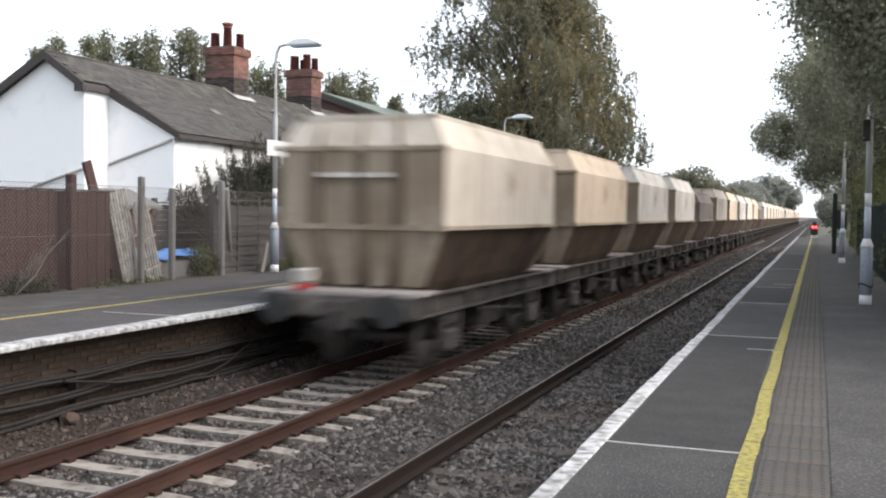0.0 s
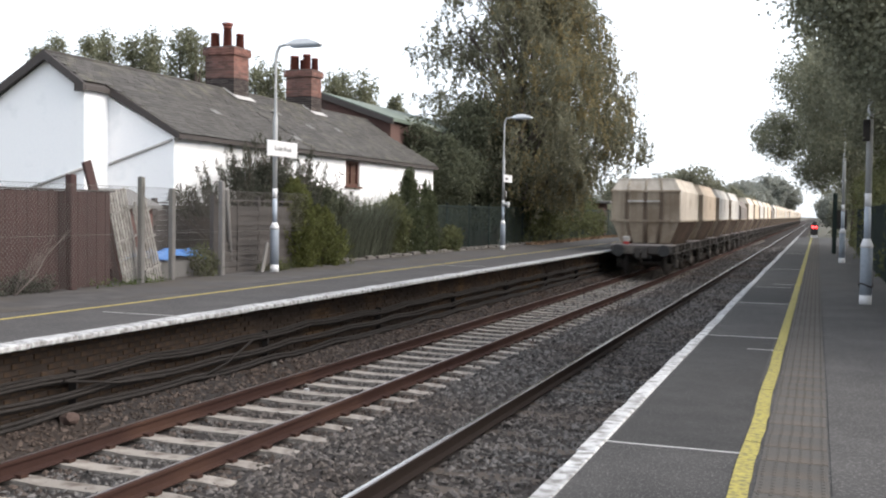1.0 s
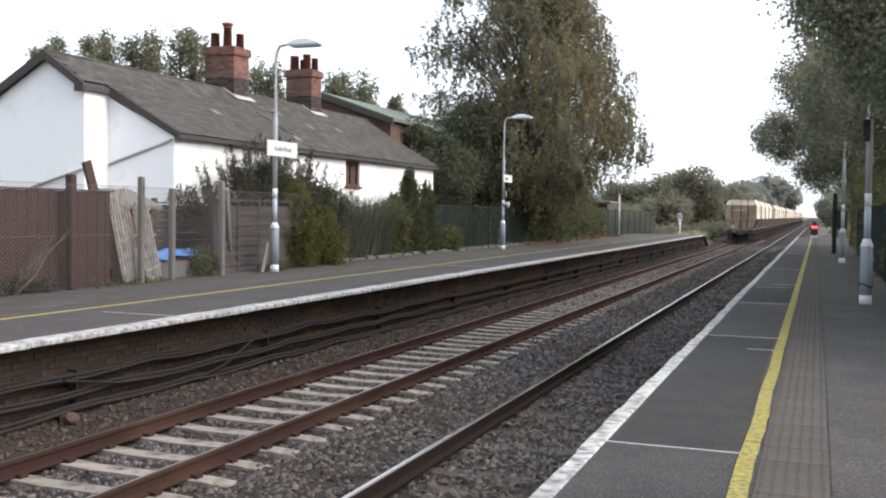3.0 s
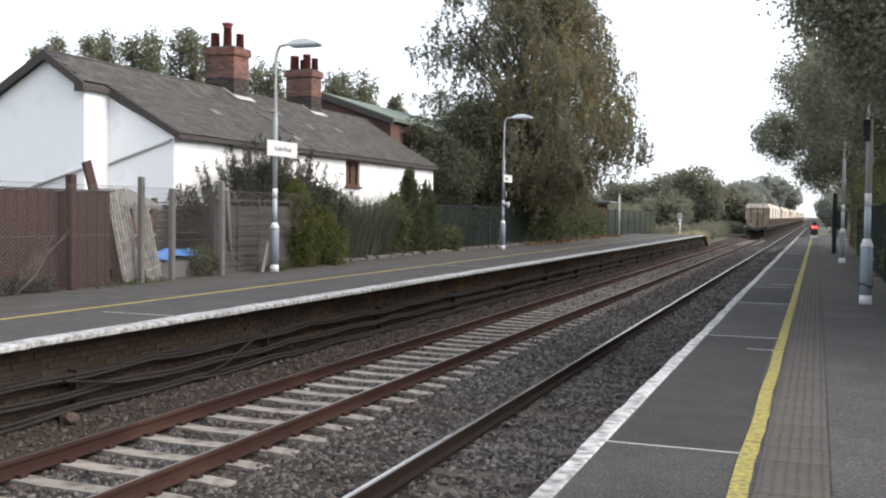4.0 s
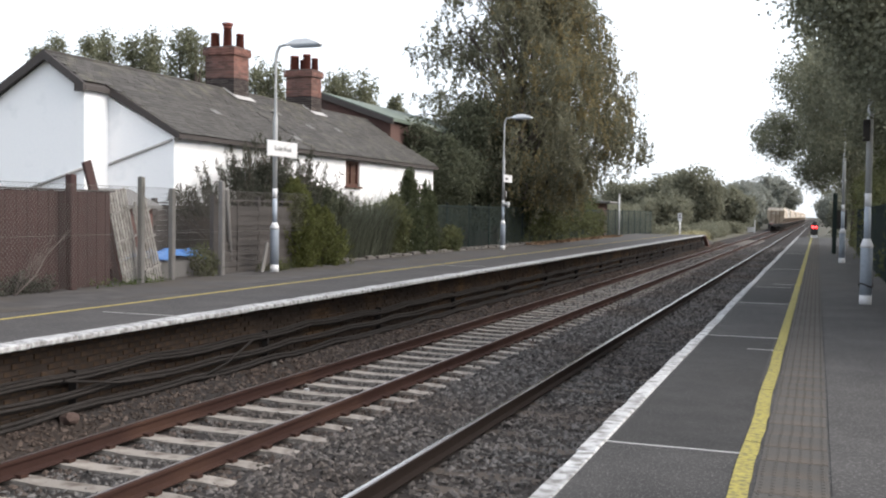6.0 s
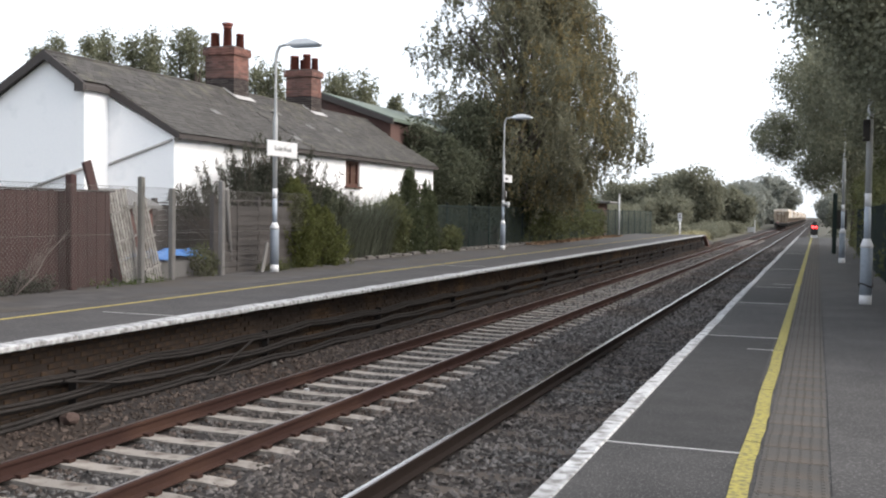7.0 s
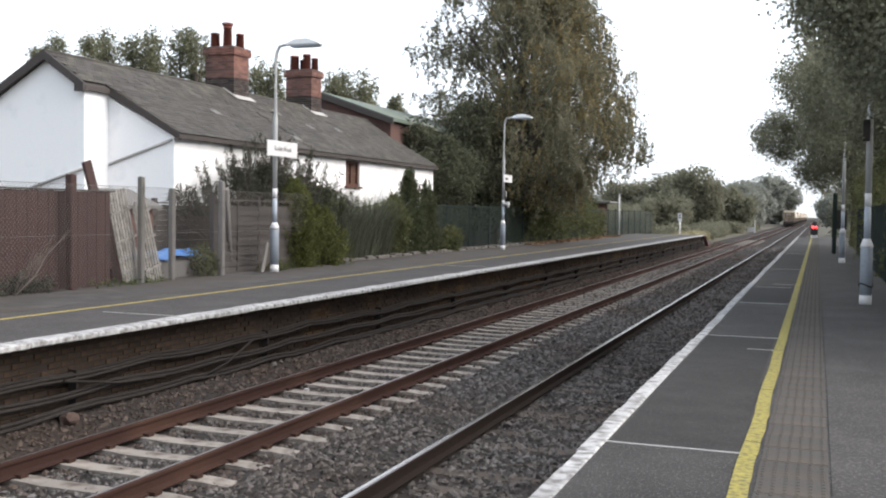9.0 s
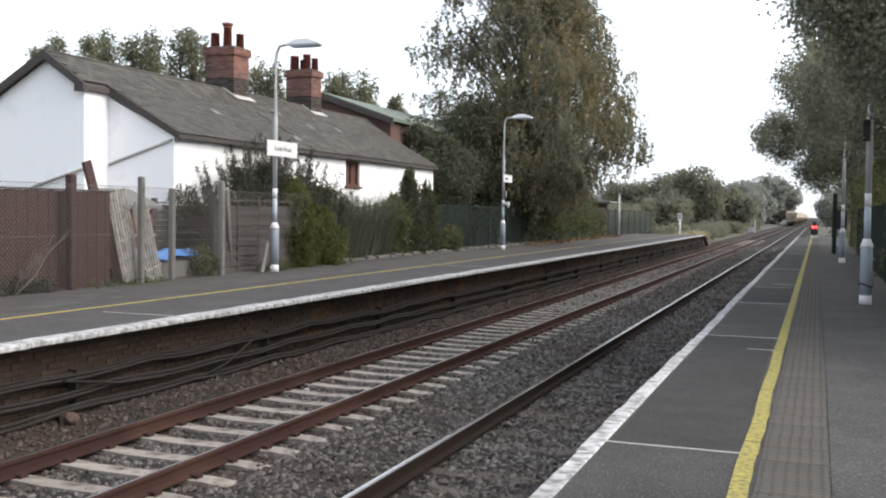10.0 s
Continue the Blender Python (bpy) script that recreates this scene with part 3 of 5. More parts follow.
def build_cables():
    c = thing("lineside_cable_run", "bundle of black cables slung along the platform wall", "cable")
    g = np.random.default_rng(8)
    rows = ((0.47, 0.018), (0.44, 0.022), (0.405, 0.02), (0.375, 0.018), (0.25, 0.024), (0.21, 0.022), (0.17, 0.02), (0.075, 0.024), (0.035, 0.026), (-0.005, 0.022))
    for i, (z, r) in enumerate(rows):
        bundle = 0 if i < 4 else 1 if i < 7 else 2
        pts = []
        for j in range(190):
            y = 3 + 0.4 * j
            sag = -0.035 * abs(math.sin((y + bundle * 0.7) * math.pi / 2.2)) + 0.03 * noise.noise((bundle * 7, y * 0.35, 0)) + 0.014 * noise.noise((i * 7, y * 0.9, 0))
            pts.append((-8.10 + 0.03 * (i % 3) + 0.035 * bundle + 0.012 * noise.noise((y * 0.8, i * 3, 5)), y, z + 0.03 + sag))
        part("cable", tube(bmesh.new(), pts, r, 6), M["cable"], c)
    for y in np.arange(5.2, 76, 4.4):
        part("bracket", boxes((-8.16, -8.05, y - 0.015, y + 0.015, -0.05, 0.5)), M["cable"], c, "black steel cable bracket")
    for y0, y1, z0, z1 in ((11.9, 13.4, 0.03, 0.42), (9.3, 11.2, 0.42, 0.2), (30, 31.5, 0.05, 0.3)):
        part("loose_cable", tube(bmesh.new(), [(-7.98, y0, z0), (-7.95, (y0 + y1) / 2, (z0 + z1) / 2 - 0.05), (-7.98, y1, z1)], 0.018, 6), M["cable"], c)
    for x, y, s, m_ in ((-7.86, 9.25, 0.11, "rust_stone"), (-7.9, 13.9, 0.06, "rubble"), (-6.85, 13.0, 0.045, "white_edge"), (-6.9, 12.85, 0.035, "white_edge")):
        t = thing("loose_stone", "single loose stone lying on the ballast", "stone", pose(x, y, bed_height(x, y) + s * 0.5))
        bm = bmesh.new()
        bmesh.ops.create_icosphere(bm, subdivisions=2, radius=s)
        for v in bm.verts:
            v.co *= 1 + 0.35 * noise.noise(v.co * (2 / s) + Vector((x, y, 0)))
            v.co.z *= 0.75
        part("stone", bm, M[m_], t)


def build_house():
    h = thing("cottage", "white rendered railway cottage with a weathered slate roof", "house", kind="")
    XF, XM, XR, XB = -14.0, -15.91, -16.93, -19.9
    YA, YB, YE = 19.15, 20.06, 37.06
    # walls: the main block, and the lower front part set back from its gable
    bm = bmesh.new()
    prism(bm, [(XB + 0.2, 0.3), (XM, 0.3), (XM, 5.16), (XR, 5.86), (XB + 0.2, 4.2)], YA + 0.06, YE - 0.05)
    part("wall", bm, M["render_wall"], h, "white rendered gable and main walls")
    bm = bmesh.new()
    prism(bm, [(XM - 0.1, 0.3), (XF - 0.06, 0.3), (XF - 0.06, 4.08), (XM - 0.1, 5.08)], YB, 29.22)
    prism(bm, [(XM - 0.1, 0.3), (XF - 0.06, 0.3), (XF - 0.06, 4.08), (XM - 0.1, 5.08)], 30.27, YE - 0.05)
    box(bm, XF - 0.36, XF - 0.06, 29.22, 30.27, 0.3, 3.18)
    box(bm, XF - 0.36, XF - 0.06, 29.22, 30.27, 4.0, 4.1)
    part("wall", bm, M["render_wall"], h, "white rendered front wall under low eaves")
    # window
    win = part("window", boxes((XF - 0.2, XF - 0.1, 29.22, 29.32, 3.18, 4.0), (XF - 0.2, XF - 0.1, 30.17, 30.27, 3.18, 4.0), (XF - 0.2, XF - 0.1, 29.32, 30.17, 3.92, 4.0), (XF - 0.2, XF - 0.1, 29.32, 30.17, 3.18, 3.27)), M["window_wood"], h, "brown wooden casement window")
    part("mullion", boxes((XF - 0.2, XF - 0.11, 29.70, 29.79, 3.27, 3.92), (XF - 0.2, XF - 0.13, 29.32, 29.70, 3.58, 3.62), (XF - 0.2, XF - 0.13, 29.79, 30.17, 3.58, 3.62)), M["window_wood"], win)
    part("sill", boxes((XF - 0.1, XF + 0.02, 29.14, 30.35, 3.12, 3.18)), M["window_wood"], win)
    for y0, y1 in ((29.32, 29.70), (29.79, 30.17)):
        part("pane", boxes((XF - 0.19, XF - 0.17, y0, y1, 3.27, 3.92)), M["curtain"], win, "pane before a faded brown curtain")
    # roof bases
    back = [(XR, 6.0), (XB, 4.28), (XB, 4.18), (XR, 5.88)]
    bm = bmesh.new()
    prism(bm, back, YA - 0.05, YE)
    part("roof", bm, M["slate_far"], h, "rear slope of grey slates")
    bm = bmesh.new()
    prism(bm, [(XR, 6.0 - 0.02), (XM - 0.02, 5.3 - 0.02), (XM + 0.1, 5.2), (XM + 0.08, 5.1), (XR, 5.86)], YA - 0.05, YB + 0.02)
    prism(bm, [(XR, 6.0 - 0.02), (XM - 0.02, 5.3 - 0.02), (XF + 0.12, 4.13), (XF + 0.1, 4.03), (XM - 0.02, 5.16), (XR, 5.86)], YB + 0.022, YE)
    front = part("roof", bm, M["soffit"], h, "front slope of weathered grey slates")
    # bargeboards and eaves
    bm = bmesh.new()
    prism(bm, [(XR, 6.03), (XM + 0.12, 5.24), (XM + 0.12, 5.05), (XM - 0.14, 5.05), (XM - 0.14, 5.22), (XR, 5.81)], YA - 0.12, YA - 0.05)
    part("bargeboard", bm, M["soffit"], h, "dark gable bargeboard")
    bm = bmesh.new()
    prism(bm, [(XR, 6.03), (XB, 4.31), (XB, 4.11), (XR, 5.81)], YA - 0.12, YA - 0.05)
    part("bargeboard", bm, M["soffit"], h, "dark gable bargeboard")
    bm = bmesh.new()
    prism(bm, [(XM - 0.02, 5.32), (XF + 0.14, 4.15), (XF + 0.14, 3.98), (XM - 0.02, 5.11)], YB - 0.10, YB - 0.02)
    part("bargeboard", bm, M["soffit"], h, "dark lower bargeboard")
    part("eaves_board", boxes((XF + 0.08, XF + 0.15, YB - 0.08, YE, 4.02, 4.12)), M["soffit"], h, "dark eaves gutter board")
    part("eaves_board", boxes((XM + 0.06, XM + 0.13, YA - 0.05, YB - 0.1, 5.08, 5.19)), M["soffit"], h)
    # sloping pipe and flashing line on the gable
    part("sloping_flashing", tube(bmesh.new(), [(XF - 0.1, YB - 0.03, 3.99), (-15.86, YB - 0.03, 3.42)], 0.035, 6), M["lead"], h, "grey flashing of a vanished lean-to")
    part("sloping_flashing", tube(bmesh.new(), [(XM + 0.02, YA + 0.02, 3.3), (-17.4, YA + 0.02, 2.84)], 0.035, 6), M["lead"], h)
    # slates
    def slates(xa, za, xb, zb, y0, y1, material, joined):
        run = math.hypot(xb - xa, zb - za)
        rows = int(run / 0.17)
        ang = math.atan2(za - zb, xb - xa)
        vs, fs = [], []
        one = None
        if not joined:
            bm = boxes((0, 0.27, -0.146, 0.146, 0.0, 0.009))
            one = bpy.data.meshes.new("slate")
            bm.to_mesh(one)
            bm.free()
        for r in range(rows + 1):
            for c in range(int((y1 - y0) / 0.3)):
                y = y0 + 0.15 + 0.3 * c + (0.15 if r % 2 else 0)
                d = run - 0.17 * r - 0.25 + rng.normal() * 0.006
                if d < -0.15:
                    continue
                x, z = xa + d * math.cos(ang), za - d * math.sin(ang) + 0.012
                lift = ang - 0.035 + rng.normal() * 0.006
                if joined:
                    m = Matrix.Translation((x, y, z)) @ Matrix.Rotation(lift, 4, "Y")
                    k = len(vs)
                    w = 0.145
                    for p in ((0, -w, 0), (0.27, -w, 0), (0.27, w, 0), (0, w, 0), (0, -w, 0.009), (0.27, -w, 0.009), (0.27, w, 0.009), (0, w, 0.009)):
                        vs.append(m @ Vector(p))
                    fs += [(k + 4, k + 5, k + 6, k + 7), (k, k + 1, k + 5, k + 4), (k + 1, k + 2, k + 6, k + 5), (k + 2, k + 3, k + 7, k + 6)]
                else:
                    ob = part("slate", one, M["slate"], front)
                    ob.location, ob.rotation_euler = (x, y, z), (0, lift, rng.normal() * 0.01)
        if joined:
            part("slate_cover", mesh_of("slate_cover", vs, fs), material, front, "weathered slates", kind="stuff")
    slates(XR, 6.0, XM, 5.3, YA - 0.1, YE, M["slate_far"], True)
    slates(XM, 5.3, XF + 0.14, 4.13, YB + 6.7, YE, M["slate_far"], True)
    slates(XM, 5.3, XF + 0.14, 4.13, YB - 0.08, YB + 6.7, M["slate"], False)
    part("ridge", tube(bmesh.new(), [(XR, YA - 0.1, 5.99), (XR, YE, 5.99)], 0.07, 8), M["slate_far"], h, "slate-grey ridge tiles")
    # pale slipped slates
    for y, d in ((23.6, 1.75), (28.0, 1.0), (26.6, 2.75), (31.6, 1.45), (29.3, 1.6)):
        x = XR + d * 0.85
        z = 6.0 - (x - XR) * 0.648 if x < XM else 5.3 - (x - XM) * 0.588
        fall = 0.648 if x < XM else 0.588
        bm = boxes((x, x + 0.22, y, y + 0.34, z + 0.05, z + 0.062))
        for v in bm.verts:
            v.co.z -= (v.co.x - x) * fall
        part("slipped_slate", bm, M["felt"], front, "pale slipped slate")
    # chimneys
    def chimney(y0, y1, x0, x1, top, pots):
        c = part("chimney", boxes((x0 + 0.012, x1 - 0.012, y0 + 0.012, y1 - 0.012, 5.0, top)), M["lime"], h, "red brick chimney stack, sooty below")
        def courses(name, za, zb, material, grow=0.0, label=""):
            bm = bmesh.new()
            z, odd = za, 0
            while z < zb - 0.02:
                X0, X1, Y0, Y1 = x0 - grow, x1 + grow, y0 - grow, y1 + grow
                for axis, lo, hi in (("x", X0, X1), ("y", Y0 + 0.054, Y1 - 0.054)):
                    a = lo - (0.11 if odd else 0)
                    while a < hi - 0.02:
                        b0, b1 = max(a, lo), min(a + 0.215, hi)
                        if b1 - b0 > 0.03:
                            if axis == "x":
                                box(bm, b0, b1, Y0, Y0 + 0.05, z, z + 0.065)
                                box(bm, b0, b1, Y1 - 0.05, Y1, z, z + 0.065)
                            else:
                                box(bm, X1 - 0.05, X1, b0, b1, z, z + 0.065)
                        a += 0.225
                z, odd = z + 0.075, 1 - odd
            part(name, bm, material, c, label, kind="stuff")
        courses("brickwork", 5.1, 6.35, M["soot_brick"], 0.0, "soot-blackened brick courses")
        courses("brickwork", 6.35, top - 0.2, M["red_brick"], 0.0, "red brick courses")
        courses("corbel", top - 0.2, top - 0.02, M["red_brick"], 0.06, "oversailing brick corbel")
        part("cap", boxes((x0 - 0.05, x1 + 0.05, y0 - 0.05, y1 + 0.05, top - 0.03, top + 0.05), bevel=0.02), M["soot_brick"], c, "mortar flaunching")
        part("flashing", boxes((x1 + 0.005, x1 + 0.2, y0 - 0.1, y1 + 0.12, 0, 0.02)), M["lead"], c, "pale lead flashing")
        fl = c.children[-1]
        zf = 6.0 - (x1 - XR) * 0.648 + 0.05
        for v in fl.data.vertices:
            v.co.z += zf - (v.co.x - x1) * 0.648
        part("flashing", boxes((XR, x1, y0 - 0.09, y0 - 0.01, 0, 0.03)), M["lead"], c, "stepped lead flashing")
        for v in c.children[-1].data.vertices:
            v.co.z += 6.04 - (v.co.x - XR) * 0.648
        for px, py, r, hh, cap in pots:
            bm = tube(bmesh.new(), [(px, py, top), (px, py, top + hh * 0.9), (px, py, top + hh * 0.9), (px, py, top + hh)], [r * 0.98, r * 0.86, r * 0.94, r * 0.92], 12)
            pot = part("chimney_pot", bm, M["pot"], c, "red clay chimney pot")
            if cap:
                part("cowl", tube(bmesh.new(), [(px, py, top + hh), (px, py, top + hh + 0.05), (px, py, top + hh + 0.1)], [r * 0.95, r * 1.2, r * 1.2], 12), M["pot"], pot)
    chimney(26.7, 27.55, -17.6, -16.6, 7.26, ((-17.42, 26.95, 0.15, 0.5, False), (-17.2, 27.3, 0.14, 0.46, False), (-16.98, 26.95, 0.14, 0.68, True), (-16.76, 27.3, 0.13, 0.5, False)))
    chimney(31.7, 32.45, -17.6, -16.6, 7.24, ((-17.4, 31.95, 0.17, 0.56, False), (-17.2, 32.25, 0.14, 0.46, False), (-16.92, 31.95, 0.15, 0.6, False), (-16.76, 32.25, 0.13, 0.5, False)))

    b = thing("brick_barn", "red brick barn with a mossy green sheet roof", "outbuilding")
    bm = bmesh.new()
    prism(bm, [(-23.5, 0.3), (-16.0, 0.3), (-16.0, 5.93), (-19.0, 6.98), (-23.5, 5.4)], 37.3, 52)
    part("wall", bm, M["barn_brick"], b, "red brick gable wall")
    bm = bmesh.new()
    prism(bm, [(-19.0, 7.2), (-15.8, 6.09), (-15.8, 5.95), (-19.0, 7.05)], 37.15, 52.3)
    part("roof", bm, M["green_roof"], b, "mossy green sheet roof slope")
    bm = bmesh.new()
    prism(bm, [(-19.0, 7.2), (-24, 5.47), (-24, 5.33), (-19.0, 7.05)], 37.15, 52.3)
    part("roof", bm, M["green_roof"], b)
    bm = bmesh.new()
    prism(bm, [(-19.0, 7.15), (-15.8, 6.05), (-15.8, 5.82), (-19.0, 6.92)], 37.06, 37.14)
    part("bargeboard", bm, M["soffit"], b, "dark bargeboard")


# ---- station furniture ----
def lamp_post(x, y, z0, height, arm, label):
    p = thing("platform_lamp", label, "street lamp", pose(x, y, z0), group="platform lamps")
    part("base", tube(bmesh.new(), [(0, 0, 0.17), (0, 0, 1.0), (0, 0, 1.04), (0, 0, 1.12)], [0.1, 0.1, 0.098, 0.062], 16), M["galv"], p, "blue-grey wide base tube")
    part("base_band", tube(bmesh.new(), [(0, 0, -0.02), (0, 0, 0.17)], 0.102, 16), M["white_paint"], p, "white painted foot")
    part("cone", tube(bmesh.new(), [(0, 0, 1.0), (0, 0, 1.05), (0, 0, 1.16)], [0.106, 0.104, 0.06], 16), M["white_paint"], p, "pale cone collar")
    part("shaft", tube(bmesh.new(), [(0, 0, 1.1), (0, 0, 1.72)], 0.055, 12), M["galv"], p)
    part("white_band", tube(bmesh.new(), [(0, 0, 1.72), (0, 0, 1.95)], 0.057, 12), M["white_paint"], p, "white painted band")
    top = height
    part("pole", tube(bmesh.new(), [(0, 0, 1.95), (0, 0, top * 0.68), (0, 0, top * 0.69), (0, 0, top - 0.32), (0.03 * math.copysign(1, arm), 0, top - 0.15), (0.1 * math.copysign(1, arm), 0, top - 0.03), (0.24 * math.copysign(1, arm), 0, top), (arm * 0.35, 0, top + 0.02)], [0.055, 0.052, 0.04, 0.038, 0.036, 0.034, 0.033, 0.033], 12), M["post_grey"], p, "slender galvanised pole with a bent arm")
    bm = bmesh.new()
    a0, a1 = arm * 0.27, arm
    k_ = 1 if arm > 0 else -1
    prism(bm, [(a0, top - 0.03), (a0 + k_ * 0.05, top + 0.04), (a0 + k_ * 0.22, top + 0.11), (a1 - k_ * 0.34, top + 0.12), (a1 - k_ * 0.05, top + 0.02), (a1, top - 0.03)], -0.13, 0.13)
    bmesh.ops.bevel(bm, geom=bm.edges[:], offset=0.015, segments=1, affect="EDGES")
    head = part("lantern", bm, M["lantern"], p, "pale grey lantern hood")
    part("diffuser", boxes((min(a0 + k_ * 0.1, a1 - k_ * 0.06), max(a0 + k_ * 0.1, a1 - k_ * 0.06), -0.11, 0.11, top - 0.075, top - 0.03), bevel=0.02), M["galv"], head, "grey lamp bowl")
    return p


def text_on(name, words, size, m, parent, material):
    cu = bpy.data.curves.new(name, "FONT")
    cu.body, cu.size, cu.align_x, cu.align_y, cu.extrude = words, size, "CENTER", "CENTER", 0.002
    ob = new(name, cu)
    me = bpy.data.meshes.new_from_object(ob)
    bpy.data.objects.remove(ob)
    t = part(name, me, material, parent)
    t.matrix_basis = m
    return t


def sign_board(y0, y1, z0, z1, x, words, size):
    s = thing("station_sign", "white station name board with dark lettering on a lamp post", "sign", pose(x, (y0 + y1) / 2, (z0 + z1) / 2))
    hy, hz = (y1 - y0) / 2, (z1 - z0) / 2
    b = part("board", boxes((-0.015, 0.015, -hy, hy, -hz, hz), bevel=0.008), M["white_paint"], s, "white enamel board")
    part("bracket", boxes((-0.12, -0.015, -0.03, 0.03, -hz * 0.6, -hz * 0.6 + 0.04), (-0.12, -0.015, -0.03, 0.03, hz * 0.5, hz * 0.5 + 0.04)), M["post_grey"], s)
    if words:
        text_on("lettering", words, size, pose(0.018, 0, 0, 90, 0, 90), s, M["ink"])
    else:
        part("lettering", boxes((0.016, 0.019, -hy * 0.7, -hy * 0.05, -0.05, 0.03)), M["ink"], s)
    return s


def build_lamps():
    lamp_post(-11.9, 20.95, Z_LEFT - 0.01, 5.27, 1.2, "tall blue-grey platform lamp beside the garden fence")
    lamp_post(-11.68, 38.6, Z_LEFT - 0.01, 5.2, 1.15, "tall blue-grey platform lamp before the green fence")
    lamp_post(0.82, 19.25, Z_RIGHT - 0.01, 5.1, -1.15, "tall blue-grey platform lamp under the overhanging trees")
    lamp_post(0.79, 36.4, Z_RIGHT - 0.01, 5.1, -0.95, "tall blue-grey platform lamp beside dark hedging")
    sign_board(20.37, 21.78, 3.63, 3.99, -11.78, "Eccles Road", 0.165)
    sign_board(38.2, 39.35, 3.6, 3.9, -11.56, "", 0)
    s = thing("platform_number_sign", "small dark plate with a white number on the lamp post", "sign", pose(-11.58, 38.6, 3.12))
    part("plate", boxes((-0.01, 0.01, -0.12, 0.12, -0.16, 0.16), bevel=0.005), M["frame"], s)
    text_on("numeral", "2", 0.3, pose(0.013, 0, 0, 90, 0, 90), s, M["white_paint"])
    c = thing("loudspeaker", "small grey horn loudspeaker strapped to the lamp post", "loudspeaker", pose(-11.6, 38.6, 2.75))
    part("horn", tube(bmesh.new(), [(-0.04, 0, 0), (0.05, 0, -0.01), (0.16, 0, -0.03)], [0.05, 0.07, 0.12], 12), M["post_grey"], c)
    part("strap", tube(bmesh.new(), [(-0.08, 0, -0.1), (-0.08, 0, 0.1)], 0.065, 10), M["post_grey"], c)
    k = thing("control_box", "small dark box strapped high on the lamp post", "electrical box", pose(0.76, 19.13, 3.9))
    part("case", boxes((-0.06, 0.06, -0.05, 0.05, -0.18, 0.2), bevel=0.015), M["frame"], k)
    part("strap", tube(bmesh.new(), [(0.06, 0.11, 0.02), (0.06, 0.11, 0.06)], 0.06, 10), M["post_grey"], k)
    k = thing("cable_loop", "loop of dark cable tied round the lamp base", "cable", pose(0.82, 19.25, 1.22))
    part("loop", tube(bmesh.new(), [(0.118 * math.cos(a * 0.5), 0.118 * math.sin(a * 0.5), 0.03 * math.sin(a)) for a in range(14)], 0.014, 6), M["frame"], k)
    # a plain pole, a far sign and the signal
    p = thing("slim_pole", "slim pale pole on the far platform", "pole", pose(-12.2, 66.5, Z_LEFT - 0.02))
    part("shaft", tube(bmesh.new(), [(0, 0, 0), (0, 0, 2.75)], 0.055, 10), M["post_grey"], p)
    part("cap", tube(bmesh.new(), [(0, 0, 2.75), (0, 0, 2.8)], [0.075, 0.07], 10), M["post_grey"], p)
    q = thing("speed_sign", "white speed board on a short post at the platform end", "sign", pose(-10.4, 83.5, 0.3))
    part("post", tube(bmesh.new(), [(0, 0, 0), (0, 0, 1.9)], 0.06, 8), M["white_paint"], q)
    part("board", boxes((-0.17, 0.17, -0.08, -0.06, 1.65, 2.25), bevel=0.01), M["white_paint"], q)
    part("marking", boxes((-0.09, 0.09, -0.09, -0.08, 1.86, 1.95), (-0.09, 0.09, -0.09, -0.08, 2.02, 2.1)), M["ink"], q)
    g = thing("railway_signal", "low railway signal showing two red lights", "railway signal", pose(-0.28, 105, 0.1))
    part("post", boxes((-0.12, 0.12, -0.1, 0.1, 0, 0.75)), M["black"], g)
    head = part("head", boxes((-0.34, 0.34, -0.1, 0.16, 0.62, 1.5), (-0.2, 0.2, -0.1, 0.16, 1.5, 1.85), bevel=0.03), M["black"], g, "black signal head")
    for x in (-0.15, 0.15):
        part("lens", tube(bmesh.new(), [(x, -0.14, 1.32), (x, -0.1, 1.32)], 0.1, 16), M["red_lamp"], head, "lit red lens")
    part("base_plate", boxes((-0.3, 0.3, -0.2, 0.2, 0.3, 0.5)), M["white_paint"], g, "white base")


# ---- the train ----
SPEED, PITCH_W, COUNT_W = 26.44, 8.35, 37


